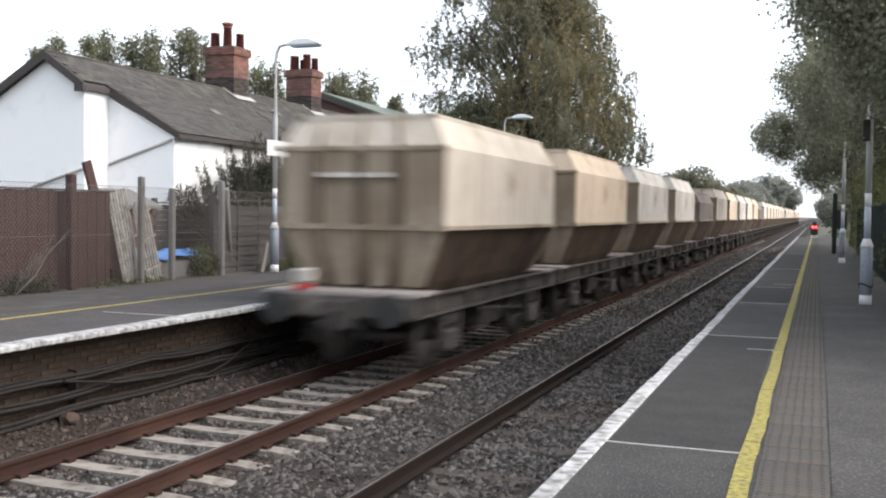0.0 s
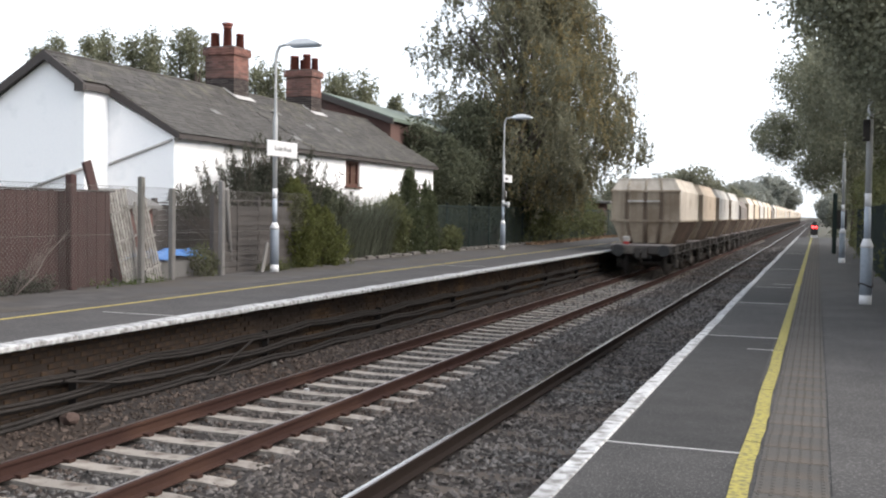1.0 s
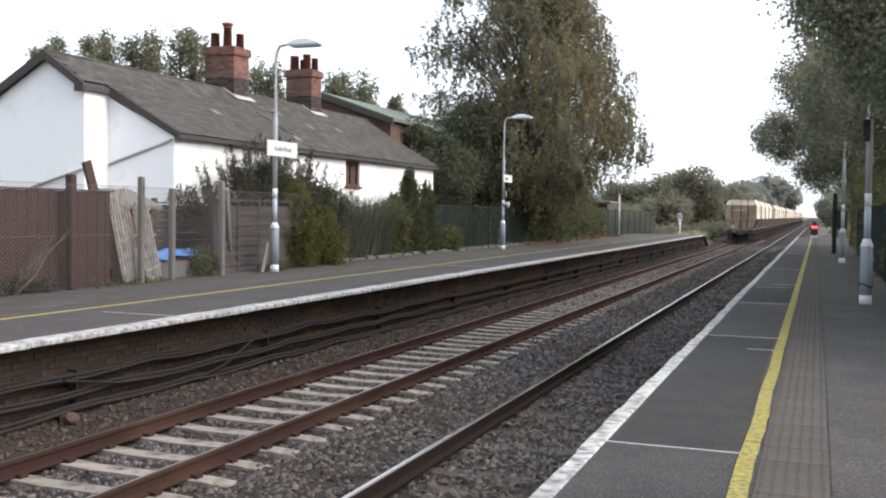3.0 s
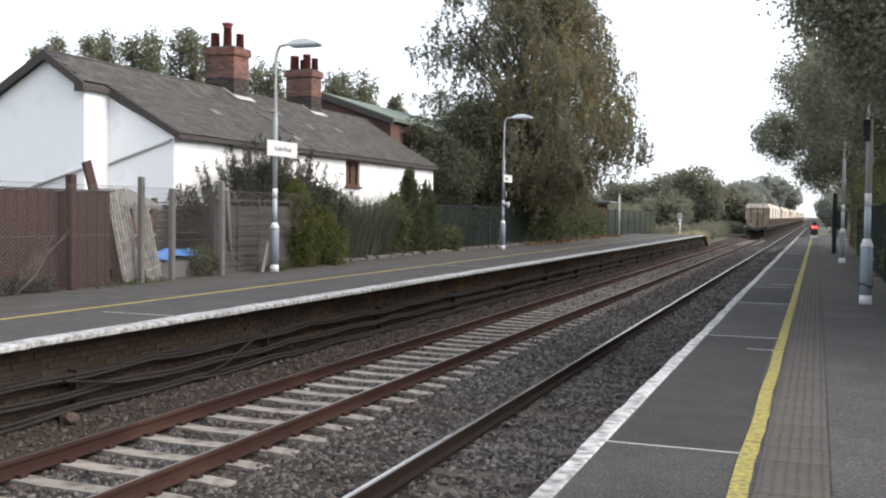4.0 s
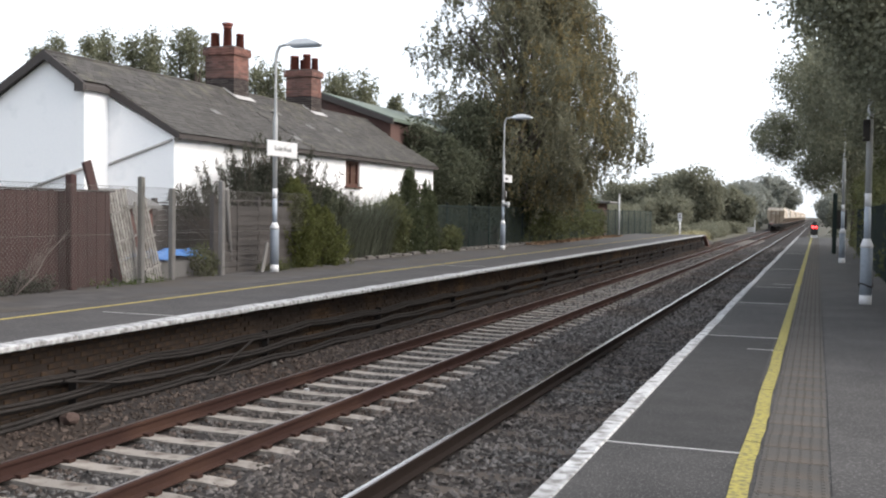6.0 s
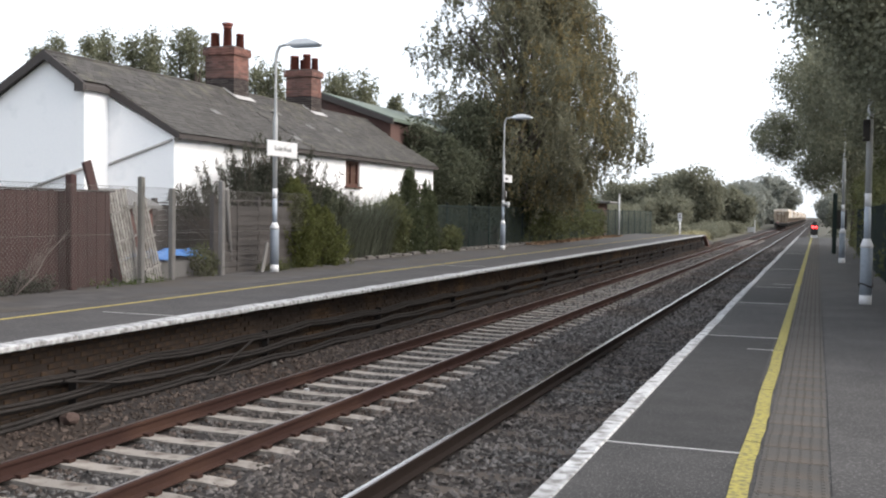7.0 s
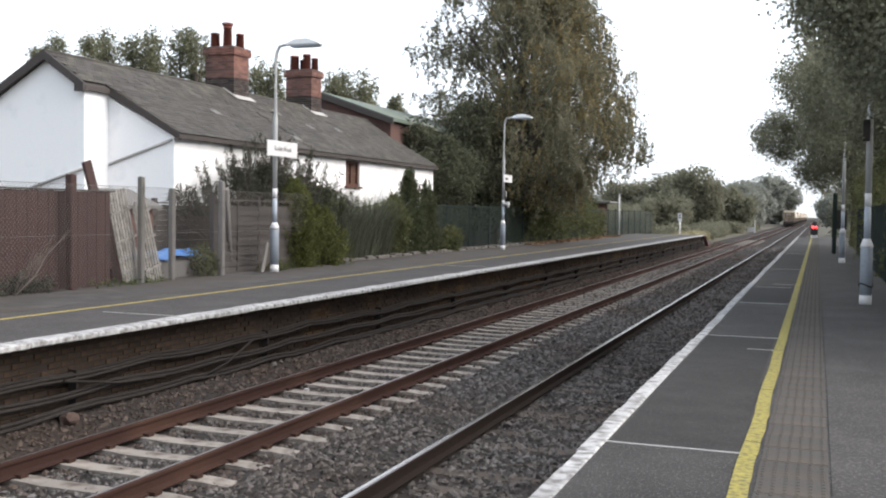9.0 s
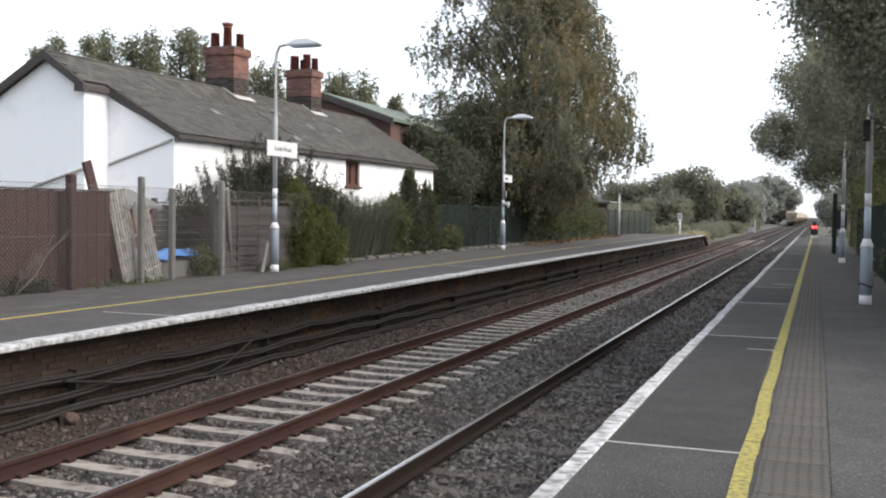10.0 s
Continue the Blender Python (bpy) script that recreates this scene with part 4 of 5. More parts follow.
def hopper_wagon(paint, chute, label, lamp=False, squat=False):
    w = thing("hopper_wagon", label, "railway wagon", group="hopper wagons")
    hl, zt = 3.17, (3.45 if squat else 3.80)
    ze, zl, zf = zt - 0.47, 2.17, 1.34
    # upper body with canted top
    bm = bmesh.new()
    def ring(half_x, y0, y1, z):
        return [bm.verts.new(p) for p in ((-half_x, y0, z), (half_x, y0, z), (half_x, y1, z), (-half_x, y1, z))]
    r = [ring(1.33, -hl, hl, zl), ring(1.33, -hl, hl, ze), ring(1.08, -hl + 0.16, hl - 0.16, zt), ring(1.02, -hl + 0.22, hl - 0.22, zt), ring(1.0, -hl + 0.25, hl - 0.25, zt - 0.5)]
    for a, b in zip(r, r[1:]):
        for k in range(4):
            bm.faces.new((a[k], a[(k + 1) % 4], b[(k + 1) % 4], b[k]))
    bm.faces.new(r[-1])
    body = part("hopper_body", bm, paint, w)
    part("top_rim", boxes((-1.1, 1.1, -hl + 0.13, -hl + 0.19, zt - 0.05, zt + 0.03), (-1.1, 1.1, hl - 0.19, hl - 0.13, zt - 0.05, zt + 0.03), (-1.1, -1.03, -hl + 0.13, hl - 0.13, zt - 0.05, zt + 0.03), (1.03, 1.1, -hl + 0.13, hl - 0.13, zt - 0.05, zt + 0.03)), paint, body)
    part("load", boxes((-1.0, 1.0, -hl + 0.25, hl - 0.25, zt - 0.7, zt - 0.45)), M["ballast"], body, "empty dusty inside")
    for y0, y1 in ((-hl - 0.04, -hl), (hl, hl + 0.04)):
        part("eaves_rail", boxes((-1.36, 1.36, y0, y1, ze - 0.05, ze + 0.03), bevel=0.008), M["end_paint"], body)
    for row in ((-1.37, 1.37, -hl - 0.06, -hl - 0.002, zl - 0.05, zl + 0.035), (-1.37, 1.37, hl + 0.002, hl + 0.06, zl - 0.05, zl + 0.035), (1.332, 1.37, -hl, hl, zl - 0.04, zl + 0.02), (-1.37, -1.332, -hl, hl, zl - 0.04, zl + 0.02)):
        part("ledge", boxes(row), M["end_paint"], body)
    for s in (-1, 1):
        y0, y1 = sorted((s * (hl + 0.012), s * (hl - 0.01)))
        # end colour holds shade as well as dust, against the brighter sides
        part("end_plate", boxes((-1.325, 1.325, y0, y1, zl + 0.03, ze - 0.04)), M["end_paint"] if paint is not M["dull"] else paint, body, "dust-stained end plate, darker for shade")
    for x in (-0.72, 0.0, 0.62):
        for s in (-1, 1):
            y = s * (hl + 0.09)
            part("end_rib", boxes((x - 0.075, x + 0.075, min(y, s * hl), max(y, s * hl), zl + 0.04, ze - 0.05)), M["rib"], body)
            part("cant_rib", tube(bmesh.new(), [(x, s * (hl + 0.02), ze), (x * 0.9, s * (hl - 0.14), zt - 0.03)], 0.04, 4), M["end_paint"], body)
    for s in (-1, 1):
        y0, y1 = sorted((s * (hl + 0.11), s * hl))
        for x0, x1 in ((-0.67, -0.05), (0.05, 0.57)):
            part("end_rail", boxes((x0, x1, y0, y1, zl + 0.72, zl + 0.79)), M["pale"], body, "pale horizontal end rail")
    # chute: tapers to the discharge doors
    bm = bmesh.new()
    r = [ring(1.3, -hl + 0.02, hl - 0.02, zl - 0.04), ring(0.95, -hl + 0.12, hl - 0.12, zf), ring(0.6, -1.5, 1.5, 0.75)]
    for v, y in zip(r[1], (-hl + 0.18, -hl + 0.18, hl - 0.18, hl - 0.18)):
        v.co.y = y
    for a, b in zip(r, r[1:]):
        for k in range(4):
            bm.faces.new((a[k], b[k], b[(k + 1) % 4], a[(k + 1) % 4]))
    bm.faces.new(r[-1][::-1])
    bmesh.ops.recalc_face_normals(bm, faces=bm.faces[:])
    ch = part("hopper_chute", bm, chute, w, "rust-stained tapering chute, darkened for shade")
    for s in (-1, 1):
        for x in (-0.7, 0.0, 0.6):
            bm = tube(bmesh.new(), [(x, s * (hl + 0.02), zl - 0.05), (x * 0.8, s * (hl - 0.12), zf - 0.05)], 0.085, 4)
            part("chute_rib", bm, M["rib"], ch)
        bm = bmesh.new()
        q = [bm.verts.new((px, s * py, pz)) for d in (0, 0.02) for px, py, pz in ((-1.3, hl - 0.015 + d, zl - 0.04), (1.3, hl - 0.015 + d, zl - 0.04), (0.95, hl - 0.17 + d, zf - 0.06), (-0.95, hl - 0.17 + d, zf - 0.06))]
        for f in ((0, 1, 2, 3), (4, 5, 6, 7), (0, 1, 5, 4), (1, 2, 6, 5), (2, 3, 7, 6), (3, 0, 4, 7)):
            bm.faces.new([q[i] for i in f])
        bmesh.ops.recalc_face_normals(bm, faces=bm.faces[:])
        part("chute_end", bm, M["end_paint"], ch, "dust-stained sloping end plate, darker for shade")
    # underframe
    fl = 3.85
    fr = part("underframe", boxes((-1.08, 1.08, -fl + 0.1, fl - 0.1, 1.04, 1.14)), M["frame"], w, "dirty black underframe")
    for x0, x1 in ((-1.2, -1.08), (1.08, 1.2)):
        xw0, xw1 = (x0, x1 - 0.075) if x0 > 0 else (x0 + 0.075, x1)
        sb = part("solebar", boxes((xw0, xw1, -fl + 0.1, fl - 0.1, 0.92, 1.2)), M["frame"], w, "dark channel-section solebar")
        for za in (0.9, 1.19):
            part("flange", boxes((x0, x1, -fl + 0.1, fl - 0.1, za, za + 0.03)), M["solebar"], sb, "dusty solebar flange")
        xo, xi = (x1 - 0.07, x1 + 0.01) if x0 > 0 else (x0 - 0.01, x0 + 0.07)
        for y in (-3.3, -1.55, -0.55, 0.55, 1.55, 3.3):
            part("solebar_bracket", boxes((xo, xi, y - 0.04, y + 0.04, 0.93, 1.19)), M["solebar"], sb)
        for y in (-1.0, 1.05):
            part("step", boxes((xo, xi, y - 0.2, y + 0.2, 0.5, 0.54)), M["solebar"], sb)
            part("step_hanger", boxes((xo + 0.01, xi - 0.01, y - 0.02, y + 0.02, 0.54, 1.0)), M["frame"], sb)
    for s in (-1, 1):
        y0, y1 = sorted((s * (fl - 0.1), s * (fl + 0.02)))
        bb = part("buffer_beam", boxes((-1.18, 1.18, y0, y1, 0.88, 1.2), bevel=0.015), M["solebar"], w)
        y0, y1 = sorted((s * (fl - 0.75), s * fl))
        part("end_deck", boxes((-1.2, 1.2, y0, y1, 1.2, 1.25)), M["deck"], w, "dusty end platform")
        for x in (-0.87, 0.87):
            y = s * fl
            part("buffer", tube(bmesh.new(), [(x, y, 1.02), (x, y + s * 0.2, 1.02), (x, y + s * 0.2, 1.02), (x, y + s * 0.28, 1.02), (x, y + s * 0.28, 1.02), (x, y + s * 0.31, 1.02)], [0.15, 0.13, 0.09, 0.09, 0.235, 0.225], 16), M["black"], bb, "round buffer")
        y0, y1 = sorted((s * (fl + 0.02), s * (fl + 0.12)))
        part("drawbar_plate", boxes((-0.24, 0.24, y0, y1, 0.72, 1.14), bevel=0.02), M["solebar"], bb)
        part("coupling", tube(bmesh.new(), [(0, s * (fl + 0.1), 1.0), (0, s * (fl + 0.24), 0.98), (0, s * (fl + 0.26), 0.75), (0.02, s * (fl + 0.16), 0.55)], 0.045, 6), M["frame"], bb)
        part("brake_hose", tube(bmesh.new(), [(0.35, s * (fl + 0.02), 0.85), (0.36, s * (fl + 0.12), 0.7), (0.33, s * (fl + 0.1), 0.45)], 0.025, 6), M["black"], bb)
        y = s * 2.35
        bm = bmesh.new()
        tube(bm, [(-0.7, y, 0.46), (0.7, y, 0.46)], 0.08, 8)
        ws = part("wheelset", bm, M["wheel"], w)
        for x in (-0.7525, 0.7525):
            t = 0.065
            bm = tube(bmesh.new(), [(x - t, y, 0.46), (x - t, y, 0.46), (x + t, y, 0.46), (x + t, y, 0.46)], [0.3, 0.46, 0.46, 0.3], 24)
            part("wheel", bm, M["wheel"], ws)
        for x in (-1, 1):
            part("axle_box", boxes((min(x * 0.95, x * 1.2), max(x * 0.95, x * 1.2), y - 0.17, y + 0.17, 0.3, 0.62), bevel=0.03), M["solebar"], w)
            spr = bmesh.new()
            for k in range(4):
                L_ = 0.62 - 0.13 * k
                box(spr, min(x * 1.02, x * 1.12), max(x * 1.02, x * 1.12), y - L_, y + L_, 0.86 - 0.05 * k, 0.9 - 0.05 * k)
            part("leaf_spring", spr, M["frame"], w)
            for d in (-0.36, 0.24):
                part("axle_guard", boxes((min(x * 1.1, x * 1.16), max(x * 1.1, x * 1.16), y + d, y + d + 0.12, 0.35, 0.98)), M["solebar"], w)
    for x in (-1, 1):
        part("brake_lever", tube(bmesh.new(), [(x * 1.24, -1.2, 0.85), (x * 1.26, 0.9, 0.7), (x * 1.26, 1.2, 0.62)], 0.025, 6), M["frame"], w)
    for row in ((-1.05, 1.05, -0.5, 0.5, 0.5, 0.8), (-0.8, 0.8, -1.4, -0.9, 0.45, 0.75), (-0.8, 0.8, 0.9, 1.4, 0.45, 0.75)):
        part("door_gear", boxes(row), M["frame"], w, "bottom discharge gear")
    if lamp:
        tl = part("tail_lamp", boxes((-0.72, -0.5, -fl - 0.02, -fl + 0.1, 1.25, 1.34), bevel=0.01), M["tail_red"], w, "red tail lamp")
        part("lamp_case", boxes((-0.74, -0.48, -fl - 0.02, -fl + 0.16, 1.35, 1.56), bevel=0.03), M["lamp_case"], tl, "pale lamp case")
    return w


TRAIN = []


def build_train():
    kinds = [hopper_wagon(M["beige"], M["chute"], "dusty beige hopper wagon at the tail of the train", True),
             hopper_wagon(M["cream"], M["chute"], "dusty yellow-cream hopper wagon with a rust-stained chute"),
             hopper_wagon(M["pale"], M["chute"], "dusty grey-white hopper wagon with a rust-stained chute"),
             hopper_wagon(M["dull"], M["chute"], "dirty dark grey hopper wagon, lower than the others", squat=True),
             hopper_wagon(M["beige"], M["chute"], "dusty beige hopper wagon with a rust-stained chute")]
    order = [0, 1, 2, 2, 3] + [(4, 1, 2, 4, 1, 3, 2, 1, 4)[i % 9] for i in range(COUNT_W - 5)]
    used = set()
    for i, k in enumerate(order):
        if k in used:
            TRAIN.append(copy_thing(kinds[k], pose(TRACK_L, 16.88 + PITCH_W * i, 0)))
        else:
            used.add(k)
            TRAIN.append(kinds[k])


def motions():
    for i, w in enumerate(TRAIN):
        y0 = 16.88 + PITCH_W * i
        walk(w, [(t, pose(TRACK_L, y0 + SPEED * t, 0)) for t in (0, 2, 4, 6, 8, 10)])


# ---- gardens, fences and trees ----
def chain_link(name, x, y0, y1, z0, z1, pitch=0.085, r=0.0028):
    """Diamond mesh as thin crossing strips."""
    vs, fs = [], []
    def strip(a, b):
        k = len(vs)
        d = (b - a).normalized()
        n = Vector((0, -d.z, d.y)) * r
        vs.extend([a - n, a + n, b + n, b - n])
        fs.append((k, k + 1, k + 2, k + 3))
    h = z1 - z0
    y = y0 - h
    while y < y1:
        a, b = max(y, y0), min(y + h, y1)
        if b > a:
            strip(Vector((x, a, z0 + (a - y))), Vector((x, b, z0 + (b - y))))
            strip(Vector((x + 0.004, a, z1 - (a - y))), Vector((x + 0.004, b, z1 - (b - y))))
        y += pitch
    return mesh_of(name, vs, fs)


def build_garden():
    FX = -12.25
    fence = thing("chain_link_fence", "chain link fence on weathered concrete posts", "fence")
    posts = [(14.45, 2.02, "brown"), (16.42, 2.05, ""), (17.42, 1.85, ""), (19.25, 2.05, ""), (10.6, 2.0, ""), (12.6, 2.0, "")]
    for y, h, kind in posts:
        wdt = 0.075 if kind else 0.058
        bm = boxes((FX - wdt, FX + wdt, y - wdt, y + wdt, 0.6, Z_LEFT + h), bevel=0.02)
        part("post", bm, M["brown_board"] if kind else M["concrete_post"], fence, "brown timber post" if kind else "weathered concrete post")
    part("stay", tube(bmesh.new(), [(FX, 19.45, 2.85), (FX - 0.35, 20.2, 0.9)], 0.05, 6), M["concrete_post"], fence)
    part("mesh", chain_link("mesh", FX + 0.08, 8, 19.45, Z_LEFT + 0.02, Z_LEFT + 1.85), M["wire"], fence, "thin diamond wire mesh")
    part("mesh", chain_link("mesh", FX + 0.06, 19.45, 23.2, Z_LEFT + 1.0, Z_LEFT + 1.85), M["wire"], fence)
    for z in (0.95, 1.84):
        part("line_wire", tube(bmesh.new(), [(FX + 0.085, 8, Z_LEFT + z), (FX + 0.085, 23, Z_LEFT + z)], 0.004, 5), M["wire"], fence)
    # red-brown boarded panel
    p = thing("board_fence", "red-brown stained upright board fence", "fence")
    part("rail", boxes((FX - 0.3, FX - 0.24, 8, 15.9, 1.25, 1.35), (FX - 0.3, FX - 0.24, 8, 15.9, 2.35, 2.45)), M["brown_board"], p)
    bm = boxes((-0.012, 0.012, -0.062, 0.062, 0, 1.86))
    board = bpy.data.meshes.new("board")
    bm.to_mesh(board)
    bm.free()
    for i in range(62):
        ob = part("board", board, M["brown_board"], p)
        ob.location = (FX - 0.22 + 0.006 * (i % 2), 8.06 + 0.125 * i, 0.82 + 0.003 * math.sin(i * 1.7))
    part("cap_rail", boxes((FX - 0.27, FX - 0.17, 8, 15.86, 2.685, 2.715), bevel=0.008), M["grey_board"], p, "weathered cap rail")
    # leaning plank and bleached lath panels
    k = thing("leaning_plank", "thick brown plank leaning behind the fence", "plank", pose(FX - 0.5, 16.42, 0.7, 0, 0, 0))
    part("plank", boxes((-0.035, 0.035, -0.115, 0.115, 0, 2.66), bevel=0.012), M["brown_board"], k)
    k.rotation_euler = (radians(14), radians(-6), 0)
    for y, lean, hh, wd in ((16.42, 13, 1.93, 0.64), (17.1, 15, 1.72, 0.52)):
        q = thing("lath_panel", "bleached wooden lath panel leaning on the fence", "trellis", pose(FX - 0.14, y, 0.85), group="lath panels")
        q.rotation_euler = (radians(lean), radians(-3), 0)
        nlat = int(wd / 0.085)
        for i in range(nlat):
            part("lath", boxes((0, 0.014, -wd / 2 + 0.085 * i, -wd / 2 + 0.085 * i + 0.06, 0, hh + 0.05 * math.sin(i * 3 + y))), M["bleached"], q)
        for z in (0.35, 0.95, 1.5):
            part("crosspiece", boxes((0.015, 0.034, -wd / 2, wd / 2, z, z + 0.045)), M["bleached"], q)
    # horizontal board fence behind
    g = thing("panel_fence", "weathered grey-brown horizontal board fence panel", "fence", group="panel fences")
    for y0, y1, x, top in ((16.7, 18.9, FX - 1.5, 2.5), (18.95, 21.4, FX - 1.5, 2.5), (19.35, 21.2, FX - 0.25, 2.58), (21.25, 22.9, FX - 0.25, 2.58)):
        n = int((top - 0.75) / 0.115)
        for i in range(n):
            z = 0.75 + 0.115 * i
            bm = boxes((x - 0.012, x + 0.004 + 0.022 * (i % 2), y0, y1, z, z + 0.112))
            part("board", bm, M["grey_board"], g)
        part("post", boxes((x - 0.08, x + 0.02, y0 - 0.06, y0 + 0.03, 0.7, top + 0.12)), M["grey_board"], g)
        part("batten", boxes((x + 0.015, x + 0.035, (y0 + y1) / 2 - 0.025, (y0 + y1) / 2 + 0.025, 0.75, top)), M["grey_board"], g)
        part("cap", boxes((x - 0.03, x + 0.04, y0, y1, top, top + 0.035)), M["grey_board"], g)
    # small shed behind the laths
    s = thing("small_shed", "small brick shed with a grey felt roof", "shed")
    part("wall", boxes((-14.0, -13.4, 17.35, 18.35, 0.5, 2.42)), M["red_brick"], s)
    bm = bmesh.new()
    prism(bm, [(-14.1, 2.8), (-13.25, 2.45), (-13.25, 2.38), (-14.1, 2.73)], 17.2, 18.5)
    part("roof", bm, M["felt"], s)
    # tarpaulin over a low heap
    tp = thing("blue_tarpaulin", "crumpled blue tarpaulin over a low garden heap", "tarpaulin")
    vs, fs = [], []
    nx, ny = 14, 22
    for j in range(ny):
        for i in range(nx):
            u, v = i / (nx - 1), j / (ny - 1)
            z = 1.40 + 0.11 * math.sin(math.pi * v) + 0.11 * noise.noise((u * 4, v * 7, 2)) - 0.22 * max(0, abs(u - 0.5) * 2 - 0.6) ** 1
            vs.append((-13.35 + 0.85 * u + 0.04 * noise.noise((u * 5, v * 6, 7)), 17.2 + 2.0 * v, z))
    for j in range(ny - 1):
        for i in range(nx - 1):
            k0 = j * nx + i
            fs.append((k0, k0 + 1, k0 + nx + 1, k0 + nx))
    me = mesh_of("sheet", vs, fs)
    ob = part("sheet", me, M["tarp"], tp)
    sol = ob.modifiers.new("thickness", "SOLIDIFY")
    sol.thickness = 0.02
    part("mound", boxes((-13.3, -12.6, 17.25, 19.1, 0.65, 1.36), bevel=0.08), M["felt"], tp, "grey heap under the sheet")
    dc = thing("dry_creeper", "dry pale creeper stems caught in the wire fence", "plant")
    g2 = np.random.default_rng(17)
    part("branch", tube(bmesh.new(), [(FX + 0.1, 12.95, 0.9), (FX + 0.12, 13.45, 1.25), (FX + 0.1, 13.75, 1.6), (FX + 0.1, 14.35, 2.0)], [0.017, 0.013, 0.01, 0.005], 6), M["dry_stem"], dc)
    for i in range(17):
        y0 = 12.95 + 0.9 * g2.random()
        z0 = 0.9 + 0.8 * (y0 - 12.95)
        y1 = y0 + 0.15 + 0.45 * g2.random()
        z1 = z0 + 0.3 + 0.4 * g2.random()
        part("stem", tube(bmesh.new(), [(FX + 0.1, y0, z0), (FX + 0.11, (y0 + y1) / 2, (z0 + z1) / 2 + 0.04), (FX + 0.1, y1, z1)], 0.004, 4), M["dry_stem"], dc)
    lb = thing("leaning_board", "short weathered board leaning beside the lamp", "board", pose(-12.0, 20.55, Z_LEFT - 0.02))
    part("board", boxes((-0.02, 0.02, -0.06, 0.06, 0, 0.75), bevel=0.008), M["concrete_post"], lb)
    lb.rotation_euler = (radians(-20), 0, 0)
    # rough stone kerb behind the platform
    kb = tagged(thing("kerb", "low rubble kerb along the back of the platform", "kerb"), kind="structure")
    y = 23.2
    i = 0
    while y < 47:
        w_ = 0.35 + 0.3 * ((i * 37) % 10) / 10
        bm = boxes((-12.85, -12.55 + 0.03 * math.sin(i * 3), y, y + w_ - 0.01, 0.7, 1.03 + 0.03 * math.sin(i * 2.3)), bevel=0.03)
        part("kerb_stone", bm, M["rubble"], kb)
        y, i = y + w_, i + 1
    # dark green mesh fence
    gf = thing("green_fence", "dark green mesh fence behind the platform", "fence")
    for y in np.arange(33.2, 87, 2.6):
        part("post", boxes((-13.05, -12.99, y - 0.04, y + 0.04, 0.7, 2.75)), M["green_mesh"], gf)
    vs, fs = [], []
    for y in np.arange(33.2, 86, 0.075):
        k0 = len(vs)
        vs += [(-13.0, y, 0.85), (-13.0, y + 0.038, 0.85), (-13.0, y + 0.038, 2.62), (-13.0, y, 2.62)]
        fs.append((k0, k0 + 1, k0 + 2, k0 + 3))
    part("mesh", mesh_of("mesh", vs, fs), M["green_mesh"], gf, "dense dark green mesh")
    part("rail", boxes((-13.04, -12.98, 33.2, 86, 2.6, 2.65), (-13.04, -12.98, 33.2, 86, 0.9, 0.95)), M["green_mesh"], gf)


def build_clutter():
    # fallen leaves below the birch
    n = 2600
    y = 45 + 22 * rng.random(n)
    c = np.stack([-12.6 + 0.65 * rng.random(n) ** 2 + 0.1 * np.sin(y), y, Z_LEFT + 0.01 + 0.05 * rng.random(n)], axis=1)
    t = part("leaf_litter", leaves("leaf_litter", c, 0.09), M["leaf_litter"])
    tagged(t, "brown fallen leaves along the platform's back", "leaves", kind="stuff")
    # brick hut with an overhanging roof, and a house behind
    h = thing("platform_hut", "small brick hut with a flat dark roof behind the hedge", "hut")
    part("wall", boxes((-15.8, -13.6, 66.6, 69.5, 0.4, 3.1)), M["red_brick"], h)
    part("roof", boxes((-16.2, -12.7, 66.0, 70.0, 3.1, 3.25), bevel=0.03), M["felt"], h)
    # dark green steel fence behind the near platform
    g = thing("steel_fence", "dark green steel fence below the platform trees", "fence")
    bm = boxes((-0.012, 0.012, -0.035, 0.035, 0, 1.9))
    pale_ = bpy.data.meshes.new("pale")
    bm.to_mesh(pale_)
    bm.free()
    for i in range(170):
        ob = part("pale", pale_, M["green_mesh"], g)
        ob.location = (1.55, 15 + 0.18 * i, 0.84)
    for z in (1.1, 2.35):
        part("rail", boxes((1.56, 1.6, 15, 45.6, z, z + 0.06)), M["green_mesh"], g)
    e = thing("green_post", "tall dark green steel post with a notice panel", "post")
    part("post", boxes((0.58, 0.76, 45.4, 45.58, 0.82, 3.4), bevel=0.02), M["green_mesh"], e)
    part("panel", boxes((0.76, 1.15, 45.46, 45.5, 1.9, 2.7), bevel=0.01), M["frame"], e, "dark notice panel")
    # pale box beside the far line
    b = thing("lineside_box", "white lineside cabinet beside the track", "cabinet", pose(-8.9, 152, 0.05))
    part("case", boxes((-0.5, 0.5, -0.3, 0.3, 0, 0.7), bevel=0.04), M["white_paint"], b)
    part("lid", boxes((-0.55, 0.55, -0.35, 0.35, 0.7, 0.76)), M["white_paint"], b)
    p = thing("lineside_post", "pale marker post beside the far line", "post", pose(-8.3, 150, 0))
    part("post", boxes((-0.08, 0.08, -0.08, 0.08, 0, 1.9), bevel=0.02), M["white_paint"], p)
    blades("straw_grass", "dry straw grass past the platform end", "grass", (-10.6, 93, 0.1), 1.3, 5, 1600, 1.0, 0.02, M["straw"])
    a = thing("roof_aerial", "television aerial above the far trees", "aerial", pose(-20.5, 140, 0))
    part("mast", tube(bmesh.new(), [(0, 0, 0), (0, 0, 8.1)], 0.05, 6), M["frame"], a)
    part("boom", tube(bmesh.new(), [(-1.0, 0, 8.0), (1.0, 0, 8.0)], 0.04, 6), M["frame"], a)


